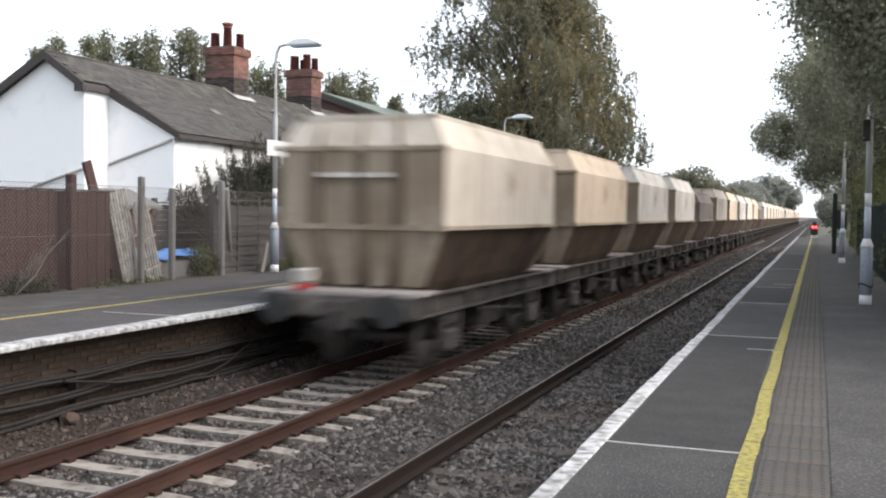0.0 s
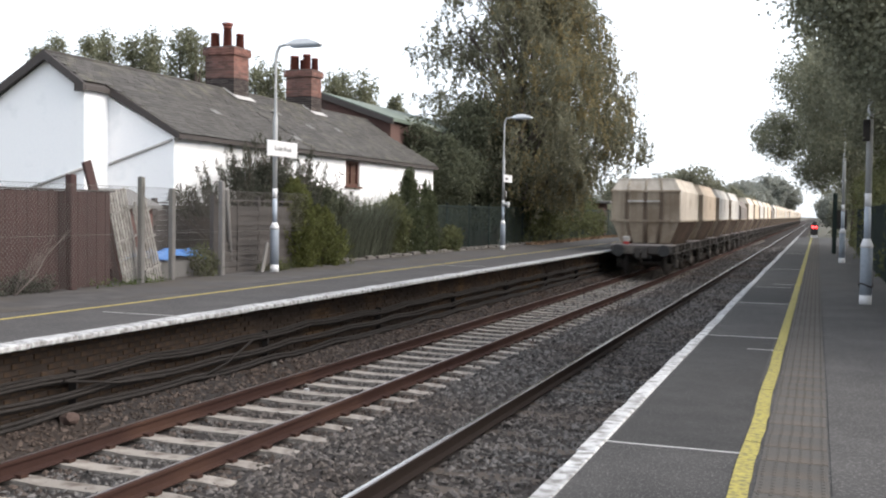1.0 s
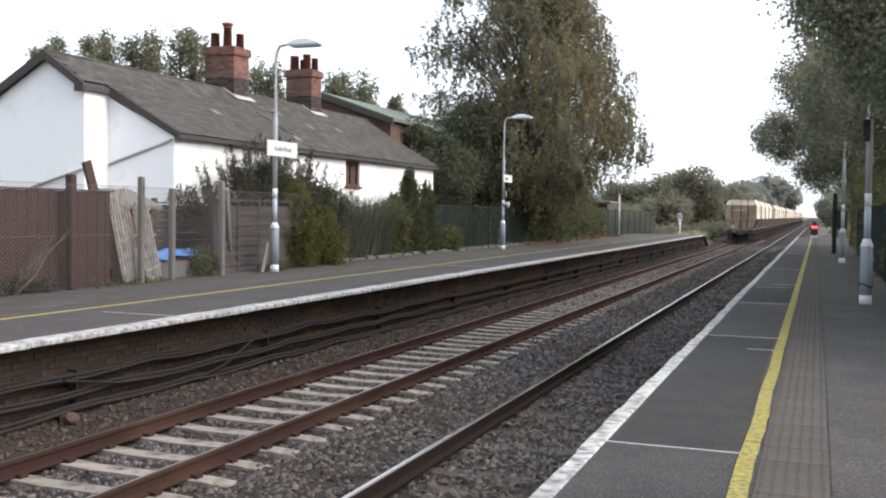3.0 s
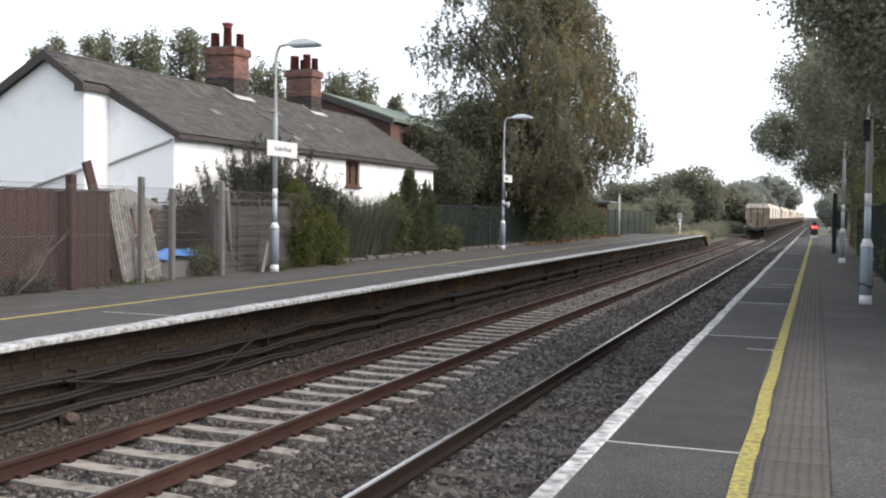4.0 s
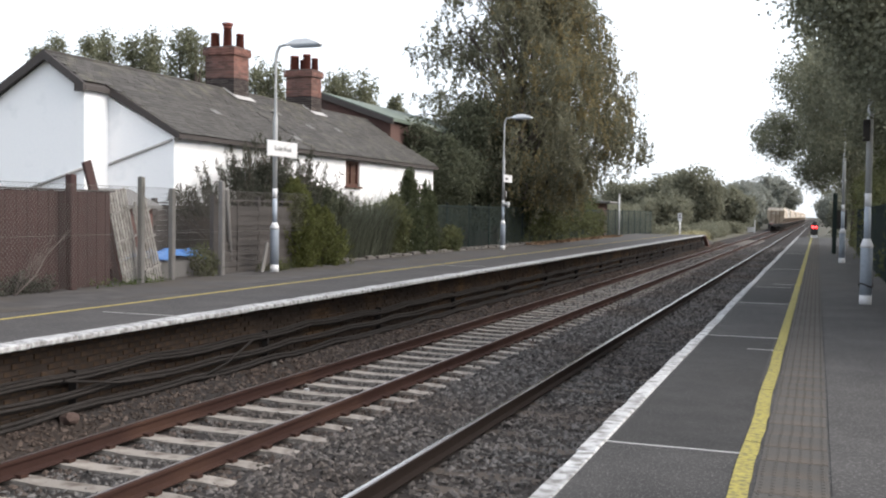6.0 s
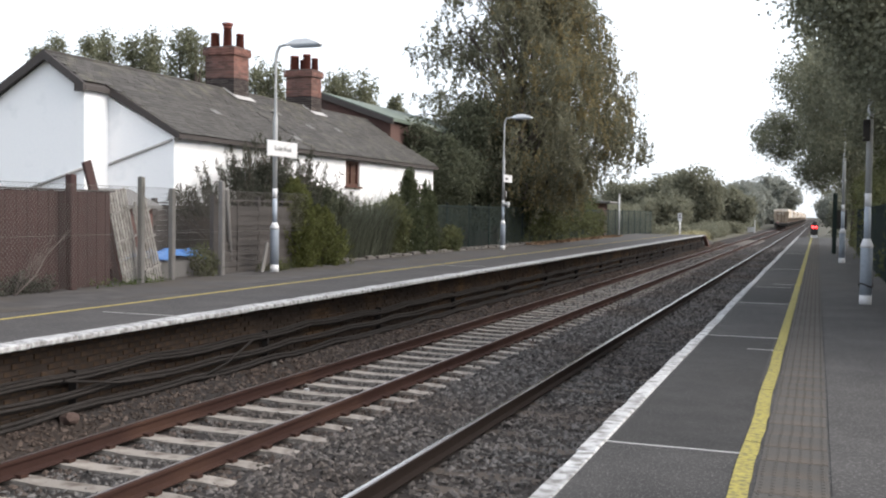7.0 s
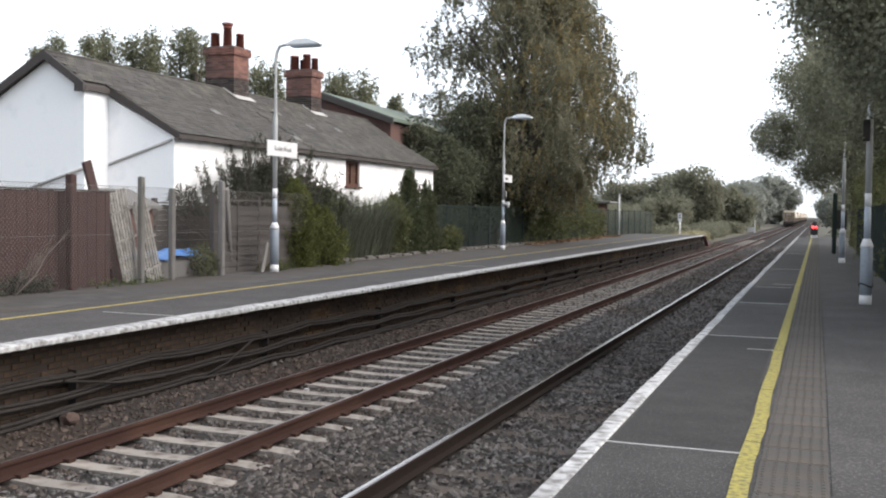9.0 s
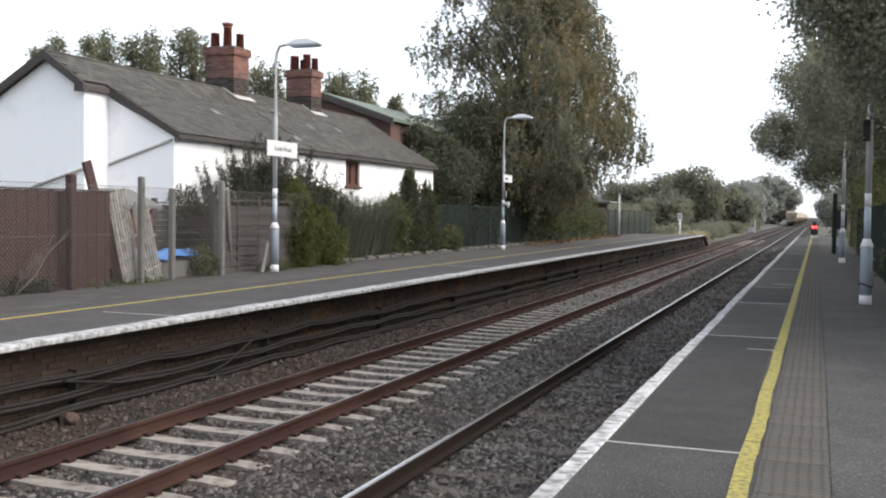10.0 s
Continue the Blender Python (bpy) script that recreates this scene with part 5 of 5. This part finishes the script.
def cloud(cx, cy, cz, rx, ry, rz, n, size, seed, flat=0.0):
    """A crown's masses: n ellipsoids spread over the skin of a large one."""
    g = np.random.default_rng(seed)
    out = []
    for _ in range(n):
        d = g.normal(size=3)
        d /= np.linalg.norm(d)
        r = 0.45 + 0.5 * g.random()
        s = size * (0.7 + 0.6 * g.random())
        out.append((cx + d[0] * rx * r, cy + d[1] * ry * r, cz + d[2] * rz * r, s, s, s * (1 - flat)))
    return out


def bush(name, label, category, base, blobs, count, size, material, droop=0.0, stems=3, each=6, tuft=0.07, group=""):
    b = thing(name, label, category, pose(*base), group)
    for i in range(stems):
        e = blobs[i % len(blobs)]
        bm = tube(bmesh.new(), [(0.06 * math.cos(i * 2.4), 0.06 * math.sin(i * 2.4), -0.1), (e[0] * 0.4, e[1] * 0.4, e[2] * 0.5), (e[0], e[1], e[2])], [0.035, 0.025, 0.01], 5)
        part("stem", bm, M["bark"], b)
    c = in_blobs(blobs, count // each, 0.35)
    part("foliage", leaves("foliage", clumped(c, tuft, each), size, droop=droop), material, b)
    return b


def blades(name, label, category, base, rx, ry, n, height, width, material, lean=0.25):
    """Tall grass: narrow bent blades."""
    x, y = rng.uniform(-rx, rx, n), rng.uniform(-ry, ry, n)
    h = height * rng.uniform(0.5, 1.1, n)
    a = rng.random(n) * math.tau
    lx, ly = np.cos(a) * lean * h, np.sin(a) * lean * h
    px, py = -np.sin(a) * width, np.cos(a) * width
    o = np.zeros(n)
    rows = [(x - px, y - py, o), (x + px, y + py, o), (x + lx * 0.35 + px * .8, y + ly * 0.35 + py * .8, h * 0.6), (x + lx * 0.35 - px * .8, y + ly * 0.35 - py * .8, h * 0.6), (x + lx, y + ly, h * 0.96)]
    v = np.stack([np.stack(r, axis=1) for r in rows], axis=1).reshape(-1, 3)
    f = []
    for i in range(n):
        k = 5 * i
        f += [(k, k + 1, k + 2, k + 3), (k + 3, k + 2, k + 4)]
    t = thing(name, label, category, pose(*base))
    part("blades", mesh_of("blades", v, f), material, t)
    return t


def build_birch():
    """A large weeping birch: rising limbs, and hanging curtains of small leaves in drifts with gaps."""
    g = np.random.default_rng(11)
    root = thing("weeping_birch", "large weeping birch turning yellow in places", "tree", pose(-13.7, 48.0, 0.6))
    bm = bmesh.new()
    tube(bm, [(0, 0, -0.2), (0.1, 0, 3), (-0.1, 0.2, 6.5), (0.2, 0, 10), (0.1, 0, 15.8)], [0.38, 0.3, 0.22, 0.13, 0.04], 10)
    part("trunk", bm, M["birch_bark"], root)

    def reach(a, z):
        right = np.interp(z, [2, 3.2, 4.6, 6, 9.2, 12, 14.8, 16.5], [3.0, 4.2, 5.6, 5.8, 4.9, 3.6, 1.9, 0.5])
        left = np.interp(z, [2, 4, 7.5, 10, 12, 14.8, 16.5], [4.6, 4.9, 4.7, 5.0, 4.6, 3.2, 0.8])
        w = (math.cos(a) + 1) / 2
        lump = noise.noise((math.cos(a) * 1.9, math.sin(a) * 1.9, z * 0.5))
        return (right * w + left * (1 - w)) * (0.95 + 0.2 * lump)

    for i in range(64):
        a = i * 2.39996 + g.normal() * 0.2
        z1 = 3.4 + 12.4 * g.random()
        r = reach(a, z1) * (0.72 + 0.22 * g.random())
        z0 = max(1.6, z1 - 1.2 - r * 0.65)
        ex, ey = math.cos(a) * r, math.sin(a) * r
        pts = [(0, 0, z0), (ex * 0.35, ey * 0.35, z0 + (z1 - z0) * 0.6), (ex * 0.75, ey * 0.75, z1 + 0.1), (ex, ey, z1 - 0.35)]
        part("limb", tube(bmesh.new(), pts, [0.085, 0.06, 0.03, 0.01], 5), M["bark"], root)
    tips = {0: [], 1: []}
    starts = []
    while len(starts) < 2050:
        z = 2.8 + 13.6 * g.random()
        a = g.random() * math.tau
        r = reach(a, z) * (0.22 + 0.78 * math.sqrt(g.random()))
        x, y = math.cos(a) * r, math.sin(a) * r
        drift = noise.noise((x * 0.55, y * 0.55, z * 0.4)) + 0.5 * noise.noise((x * 1.3, y * 1.3, z * 0.8))
        open_side = np.interp(x, [-1.5, 1.4], [0.09, -0.3]) * np.interp(z, [4.5, 7], [0.4, 1.0])
        if z < 5:
            open_side = -0.45
        if drift > open_side:
            starts.append((x, y, z))
    # a few long thin boughs stand clear of the crown
    for ex, ey, z1 in ((-5.6, -1.0, 9.9), (-5.5, 0.5, 7.7), (-5.4, -1.4, 6.5), (4.4, -1.0, 11.0), (5.2, 0.6, 8.6), (5.5, -0.8, 7.2)):
        part("limb", tube(bmesh.new(), [(0, 0, z1 - 2.5), (ex * 0.5, ey * 0.5, z1 - 0.4), (ex * 0.85, ey * 0.85, z1 + 0.15), (ex, ey, z1 - 0.1)], [0.06, 0.04, 0.02, 0.006], 5), M["bark"], root)
        starts += [(ex * u, ey * u, z1 - 0.05) for u in (0.7, 0.76, 0.82, 0.88, 0.94, 0.99)]
    for x0, y0, z0 in starts:
        gold = x0 > -0.6 and noise.noise((x0 * 0.5 + 7, y0 * 0.3, z0 * 0.35)) > -0.02
        for _ in range(5):
            x, y, z = x0 + g.normal() * 0.2, y0 + g.normal() * 0.2, z0 + g.normal() * 0.16
            floor_z = np.interp(x, [2.0, 3.4, 4.4, 5.7], [1.0, 2.3, 3.2, 4.3])
            drop = min(0.35 + 1.25 * g.random() ** 1.7, max(z - floor_z, 0.25))
            n = int(17 * drop) + 5
            t = g.random(n)
            sway = g.normal(size=2) * 0.3
            tips[1 if gold and g.random() < 0.45 else 0].append(np.stack([x + sway[0] * t + g.normal(size=n) * 0.045, y + sway[1] * t + g.normal(size=n) * 0.045, z - drop * t], axis=1))
    for k, lm in ((0, L["birch"]), (1, L["birch_gold"])):
        c = np.concatenate(tips[k])
        part("crown", leaves("crown", c, 0.084, droop=1.3, long=1.8, wide=0.42), lm, root, "green hanging foliage" if k == 0 else "yellowing hanging foliage")


def build_trees():
    build_birch()
    # darker tree and ivy hedge under the birch
    tree("ivy_tree", "dark ivy-clad tree beside the barn", "tree", (-14.7, 44.5, 0.6), 5, cloud(0, 0, 3.6, 1.8, 2.4, 3.0, 22, 1.0, 21), 3000, 8, 0.11, 0.16, [L["dark_conifer"]], M["bark"], 0.25)
    tree("ivy_tree", "dark ivy-clad tree behind the cottage", "tree", (-15.6, 54.5, 0.6), 6, cloud(0, 0, 4.6, 3.0, 3, 4.4, 24, 1.3, 22), 3000, 8, 0.11, 0.16, [L["dark_conifer"]], M["bark"], 0.25)
    tree("ivy_tree", "dark ivy-clad tree at the end of the cottage", "tree", (-15.0, 39.6, 0.6), 4.6, cloud(0, 0, 3.2, 1.2, 2.3, 2.7, 28, 0.85, 23), 4000, 8, 0.10, 0.15, [L["dark_conifer"]], M["bark"], 0.22)
    hb = []
    for i in range(34):
        hb.append((0.35 * math.sin(i * 2.1), -9 + 0.55 * i, 0.6 + 0.75 * (i % 3), 0.75, 0.8, 0.75))
    bush("ivy_hedge", "tall ragged ivy hedge with brown patches", "hedge", (-13.5, 55.5, 0.7), hb, 26000, 0.10, L["ivy"], 0.6, 8, 8, 0.12)
    hb = [(0.5 * math.sin(i * 2.1), -11 + 0.62 * i, 0.5 + 0.7 * (i % 3), 0.8, 0.85, 0.7) for i in range(36)]
    bush("fence_hedge", "low ragged hedge behind the green fence", "hedge", (-14.6, 79.5, 0.6), hb, 15000, 0.13, L["far"], 0.3, 8, 8, 0.14)
    # shrubs beside the fence
    sb = []
    for i in range(26):
        a = i * 2.4
        sb.append((math.cos(a) * 0.4, 0.4 + math.sin(a) * (0.5 + 1.6 * (i % 5) / 5), 1.6 + 0.85 * ((i * 7) % 10) / 10, 0.3, 0.38, 0.4))
    for i in range(16):
        sb.append((0.35 * math.cos(i * 1.9), -0.2 + 2.6 * ((i * 11) % 16) / 16, 1.7 + 1.0 * ((i * 5) % 16) / 16, 0.32, 0.42, 0.38))
    shrub = bush("upright_shrub", "dark upright shrub with bare twigs against the wall", "shrub", (-13.35, 22.85, 0.7), sb, 15000, 0.055, L["olive"], -0.8, 4)
    g = np.random.default_rng(4)
    for i in range(185):
        y = -3.0 + 6.6 * g.random()
        x = g.normal() * 0.3
        z1 = 1.7 + 1.9 * math.exp(-((y - 0.4) / 2.3) ** 2) * (0.75 + 0.3 * g.random())
        lean = 0.25 * y + g.normal() * 0.2
        pts = [(x * 0.6, y * 0.7, 0.8), (x, y + lean * 0.4, z1 * 0.75), (x * 1.3, y + lean, z1 + 0.1)]
        part("twig", tube(bmesh.new(), pts, [0.012, 0.009, 0.005], 4, False), M["bark"], shrub)
        n = 34
        t = 0.35 + 0.65 * g.random(n)
        c = np.array([np.array(pts[1]) * (1 - u) + np.array(pts[2]) * u for u in (t - 0.35) / 0.65]) + g.normal(size=(n, 3)) * 0.035
        part("twig_leaves", leaves("twig_leaves", c, 0.062, droop=-1.5, long=2.6, wide=0.2), L["olive"], shrub)
    def spray_conifer(name, label, base, h, r, count, material, seed, point=2.0):
        """A garden conifer: a stem and many upright feathery sprays."""
        gg = np.random.default_rng(seed)
        t = thing(name, label, "shrub", pose(*base))
        part("trunk", tube(bmesh.new(), [(0, 0, -0.15), (0.03, 0.02, h * 0.5), (0, 0, h * 0.9)], [0.06, 0.045, 0.012], 6), M["bark"], t)
        pts = []
        for i in range(count):
            u = gg.random() ** 0.85
            a = gg.random() * math.tau
            lump = 1 + 0.6 * noise.noise((math.cos(a) * 1.7 + seed, math.sin(a) * 1.7, u * h * 1.6))
            rr = r * (1 - u ** point) * (0.3 + 0.7 * math.sqrt(gg.random())) * lump + 0.09
            z = h * u
            top_ = np.array((math.cos(a) * rr, math.sin(a) * rr, z + 0.1 * gg.random()))
            foot = np.array((math.cos(a) * rr * 0.55, math.sin(a) * rr * 0.55, max(z - 0.46, 0.02)))
            k = gg.random((16, 1))
            pts.append(foot + (top_ - foot) * k + gg.normal(size=(16, 3)) * 0.055 * (1.05 - 0.7 * k))
        part("foliage", leaves("foliage", np.concatenate(pts), 0.052, droop=-1.5, long=2.0, wide=0.3), material, t)
        return t
    spray_conifer("conifer", "yellow-green garden conifer beside the lamp", (-12.6, 23.2, 0.75), 2.42, 0.72, 900, L["conifer"], 31, 5)
    spray_conifer("conifer", "low yellow-green garden conifer", (-12.55, 24.6, 0.75), 1.75, 0.72, 620, L["conifer"], 32, 3)
    bush("ivy_bush", "dark ivy bush on a stump", "shrub", (-13.05, 25.7, 0.75), cloud(0, 0, 1.7, 0.4, 0.6, 0.55, 16, 0.3, 7), 7000, 0.07, L["dark_conifer"], 0.3)
    blades("tall_grass", "tall grey-green grass clump by the kerb", "grass", (-13.05, 27.8, 0.75), 0.4, 1.75, 4600, 2.15, 0.008, L["reed"], 0.42)
    blades("tall_grass", "thin seeding grass stems before the cottage wall", "grass", (-13.3, 28.6, 0.75), 0.3, 2.2, 260, 2.75, 0.004, L["reed"], 0.3)
    bush("bramble", "olive bramble against the cottage wall", "shrub", (-13.15, 30.3, 0.75), cloud(0, 0, 1.05, 0.45, 1.1, 0.85, 18, 0.38, 8), 9000, 0.065, L["ivy"], 0.4)
    spray_conifer("bushy_conifer", "spiky green conifer before the cottage's far end", (-13.1, 32.2, 0.75), 3.1, 0.66, 760, L["dark_spray"], 33, 2.6)
    spray_conifer("bushy_conifer", "low green conifer beside a taller one", (-13.0, 33.6, 0.75), 2.75, 0.5, 480, L["dark_spray"], 34, 3.0)
    spray_conifer("bushy_conifer", "low green conifer beside a taller one", (-13.2, 31.1, 0.75), 2.3, 0.55, 480, L["ivy"], 35, 2)
    bush("ivy_bush", "ivy climbing at the corner of the cottage", "shrub", (-13.2, 34.2, 0.75), cloud(0, 0, 0.8, 0.4, 0.7, 0.8, 12, 0.32, 9), 5000, 0.07, L["olive"], 0.3)
    bush("low_bush", "low yellow-green bush before the green fence", "shrub", (-12.85, 35.4, 0.75), cloud(0, 0, 0.55, 0.3, 0.9, 0.45, 10, 0.3, 10), 4500, 0.065, L["ivy"], 0.2)
    bush("nettle_patch", "dark weeds below the tarpaulin", "weeds", (-12.55, 19.0, 0.75), cloud(0, 0, 0.35, 0.2, 0.6, 0.3, 10, 0.22, 12), 3000, 0.055, L["ivy"], 0.2)
    bush("weed_patch", "green weeds along the foot of the fence", "weeds", (-12.2, 15.9, 0.85), cloud(0, 0, 0.06, 0.1, 1.2, 0.05, 14, 0.07, 13), 900, 0.03, L["weed"], -0.2)
    bush("weed_patch", "green weeds along the foot of the fence", "weeds", (-12.2, 21.6, 0.85), cloud(0, 0, 0.1, 0.15, 1.0, 0.1, 12, 0.1, 14), 1200, 0.035, L["ivy"], -0.2)
    bush("weed_patch", "dark weeds behind the wire at the board fence", "weeds", (-12.36, 13.2, 0.85), cloud(0, 0, 0.18, 0.05, 1.3, 0.16, 16, 0.14, 15), 2200, 0.04, L["olive"], -0.4)
    # poplars beyond the cottage
    def poplar(x, y, h, r, seed):
        gg = np.random.default_rng(seed)
        b = []
        for i in range(40):
            z = h * (0.15 + 0.85 * (i + 0.5) / 40)
            rr = r * math.sin(math.pi * min(1, 0.2 + 0.76 * z / h)) ** 0.7 * 0.85 + 0.12
            a = gg.random() * math.tau
            b.append((math.cos(a) * rr * 0.75, math.sin(a) * rr * 0.75, z, 0.42 * r, 0.42 * r, 0.7 * r))
        tree("poplar", "slender poplar beyond the cottage roof", "tree", (x, y, 0.3), h * 0.9, b, 1150, 7, 0.135, 0.16, [L["poplar"]], M["bark"], 0.25, 6, -0.5, "poplars", 0.2)
    for px, top, d, r in POPLARS:
        way = Vector((math.cos(YAW) * px - math.sin(YAW), math.sin(YAW) * px + math.cos(YAW), 0)) * d
        poplar(way.x, way.y, top * d + 2.1 - 0.55 * r, r, int(abs(px) * 1000))
    # trees along the near platform
    for x, y, h, rx, ry, seed, n in RIGHT_TREES:
        t = tree("platform_tree", "tall dark leafy tree overhanging the platform", "tree", (x, y, 0.7), h * 0.75,
             cloud(0, 0, h * 0.67, rx, ry, h * 0.31, 36, 1.0, seed) + [(bx - x, by - y, bz - 0.7, br, br, br * 0.85) for bx, by, bz, br in BOUGHS if abs(by - y) < 4.2], int(n * (2.2 if y < 26 else 1.25)), 10, 0.058 if y < 26 else 0.082, 0.2, [L["tall"]], M["bark"], 0.24, 9, 0.4, "platform trees")
        bl = [(bx - x, by - y, bz - 0.7, br, br, br * 0.85) for bx, by, bz, br in BOUGHS if abs(by - y) < 3.3]
        if bl:
            part("overhanging_bough", leaves("overhanging_bough", clumped(in_blobs(bl, (200 if y < 26 else 110) * len(bl), 0.1), 0.24, 10), 0.056 if y < 26 else 0.08, droop=0.4), L["tall"], t)
    hb = [(0.3 * math.sin(i * 2.7), -14 + 0.5 * i, 0.5 + 0.85 * (i % 4), 0.6, 0.75, 0.75) for i in range(96)]
    bush("boundary_hedge", "dense dark ivy hedge along the platform's back", "hedge", (2.35, 25.0, 0.75), hb, 43000, 0.085, L["ivy"], 0.5, 10, 8, 0.12)
    # distance; haze is put into the leaf colours
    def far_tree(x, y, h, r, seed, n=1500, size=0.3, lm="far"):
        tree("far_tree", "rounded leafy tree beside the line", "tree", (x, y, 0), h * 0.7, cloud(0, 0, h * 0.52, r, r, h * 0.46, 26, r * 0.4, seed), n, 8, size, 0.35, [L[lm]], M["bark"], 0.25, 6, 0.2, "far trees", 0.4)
    for row in FAR_TREES:
        far_tree(*row)
    g = np.random.default_rng(77)
    for i in range(15):
        y = 88 + 7.5 * i
        x = -10.4 - 1.6 * g.random() - (1.0 if i < 2 else 0)
        bush("lineside_scrub", "rough grey-green scrub beside the line", "scrub", (x, y, 0.0), cloud(0, 0, 0.6, 1.3, 3.4, 0.6, 12, 0.7, 200 + i), 2600, 0.15, L["far"], 0.1, 3, 8, 0.16, "lineside scrub")
    for i in range(6):
        bush("lineside_scrub", "rough grey-green scrub beside the line", "scrub", (2.6 + g.random(), 84 + 9 * i, 0.1), cloud(0, 0, 0.7, 1.2, 3.6, 0.7, 12, 0.7, 240 + i), 2200, 0.15, L["far"], 0.1, 3, 8, 0.16, "lineside scrub")


POPLARS = [(-0.395, 0.163, 70, 1.35), (-0.380, 0.170, 71, 1.45), (-0.346, 0.171, 70, 1.35), (-0.332, 0.177, 72, 1.55), (-0.305, 0.173, 71, 1.45), (-0.290, 0.178, 70, 1.65), (-0.259, 0.178, 72, 1.45), (-0.244, 0.180, 71, 1.55),
           (-0.186, 0.149, 74, 1.75), (-0.168, 0.142, 74, 1.55), (-0.112, 0.135, 74, 1.15), (-0.097, 0.138, 76, 1.35), (-0.078, 0.140, 74, 1.45), (-0.047, 0.115, 78, 0.85)]
RIGHT_TREES = [(4.0, 15.5, 7.4, 2.1, 2.6, 46, 3000), (3.8, 22, 8.2, 2.9, 3.2, 41, 3400), (3.6, 30, 8.8, 3.1, 3.4, 42, 3600), (3.2, 39, 9.4, 3.4, 3.6, 43, 3800), (2.6, 49, 10.4, 3.4, 3.8, 44, 3800),
               (1.9, 59, 10, 3.0, 4.0, 45, 4000), (2.6, 72, 8.0, 2.6, 4.0, 47, 2800)]
BOUGHS = [(0.85, 18.5, 4.85, 0.55), (0.8, 18.3, 5.5, 0.65), (1.0, 18.9, 5.9, 0.7), (-0.1, 33.4, 6.2, 0.9), (0.4, 33.6, 6.3, 0.9), (0.2, 33.0, 5.5, 0.8), (0.6, 33.2, 7.0, 1.0), (-0.2, 35.6, 6.1, 0.7), (0.5, 17.6, 5.9, 0.95), (0.2, 18.2, 6.6, 1.0), (1.2, 17.2, 5.0, 0.8), (0.9, 18.0, 7.4, 1.1), (1.6, 16.6, 4.7, 0.9), (1.3, 18.6, 5.2, 0.8), (0.0, 34.2, 6.2, 1.1), (0.7, 34.6, 5.6, 1.0), (-0.3, 35.2, 7.0, 1.0),
          (0.9, 34.9, 4.9, 0.8), (-0.4, 34.5, 6.0, 0.8), (-2.6, 57, 6.3, 0.75), (-2.1, 58, 7.4, 0.8), (-1.7, 57, 5.8, 0.7), (-2.9, 58.5, 6.9, 0.55), (-1.2, 58, 6.8, 1.0), (-1.0, 47, 8.2, 1.0), (-0.6, 60, 4.9, 0.8), (0.2, 61, 4.4, 0.8),
          (0.3, 26.5, 7.4, 1.1), (0.4, 30, 8.2, 1.2), (1.1, 25.5, 5.6, 1.1), (1.2, 29.5, 5.4, 1.1), (0.4, 41, 5.2, 1.2), (0.6, 44, 4.6, 1.0)]
# rows marked hazy take the palest leaves, in place of real haze
FAR_TREES = [(-14.5, 130, 8.3, 3.6, 51, 2600, 0.26), (-18.5, 136, 7.0, 4.0, 52, 2200, 0.26), (-24, 140, 6.4, 4.0, 53, 1800, 0.28), (-11.8, 150, 6.6, 2.8, 54, 1800, 0.28),
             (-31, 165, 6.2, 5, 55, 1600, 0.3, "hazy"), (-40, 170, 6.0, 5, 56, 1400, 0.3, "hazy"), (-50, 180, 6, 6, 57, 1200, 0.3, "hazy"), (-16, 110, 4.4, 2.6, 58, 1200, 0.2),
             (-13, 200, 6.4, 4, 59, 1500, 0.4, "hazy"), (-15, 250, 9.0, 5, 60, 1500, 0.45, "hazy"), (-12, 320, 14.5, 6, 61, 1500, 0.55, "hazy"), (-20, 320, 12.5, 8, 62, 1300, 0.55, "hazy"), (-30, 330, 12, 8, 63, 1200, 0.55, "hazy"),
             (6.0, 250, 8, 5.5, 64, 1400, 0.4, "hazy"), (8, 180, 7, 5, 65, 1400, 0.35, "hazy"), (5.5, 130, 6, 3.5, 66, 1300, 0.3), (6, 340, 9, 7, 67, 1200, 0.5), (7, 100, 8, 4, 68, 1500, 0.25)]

build_ground()
build_bed()
build_house()
build_lamps()
build_cables()
build_garden()
build_clutter()
build_trees()
build_train()
build_tracks()
build_platforms()
build_platform_bricks()
motions()
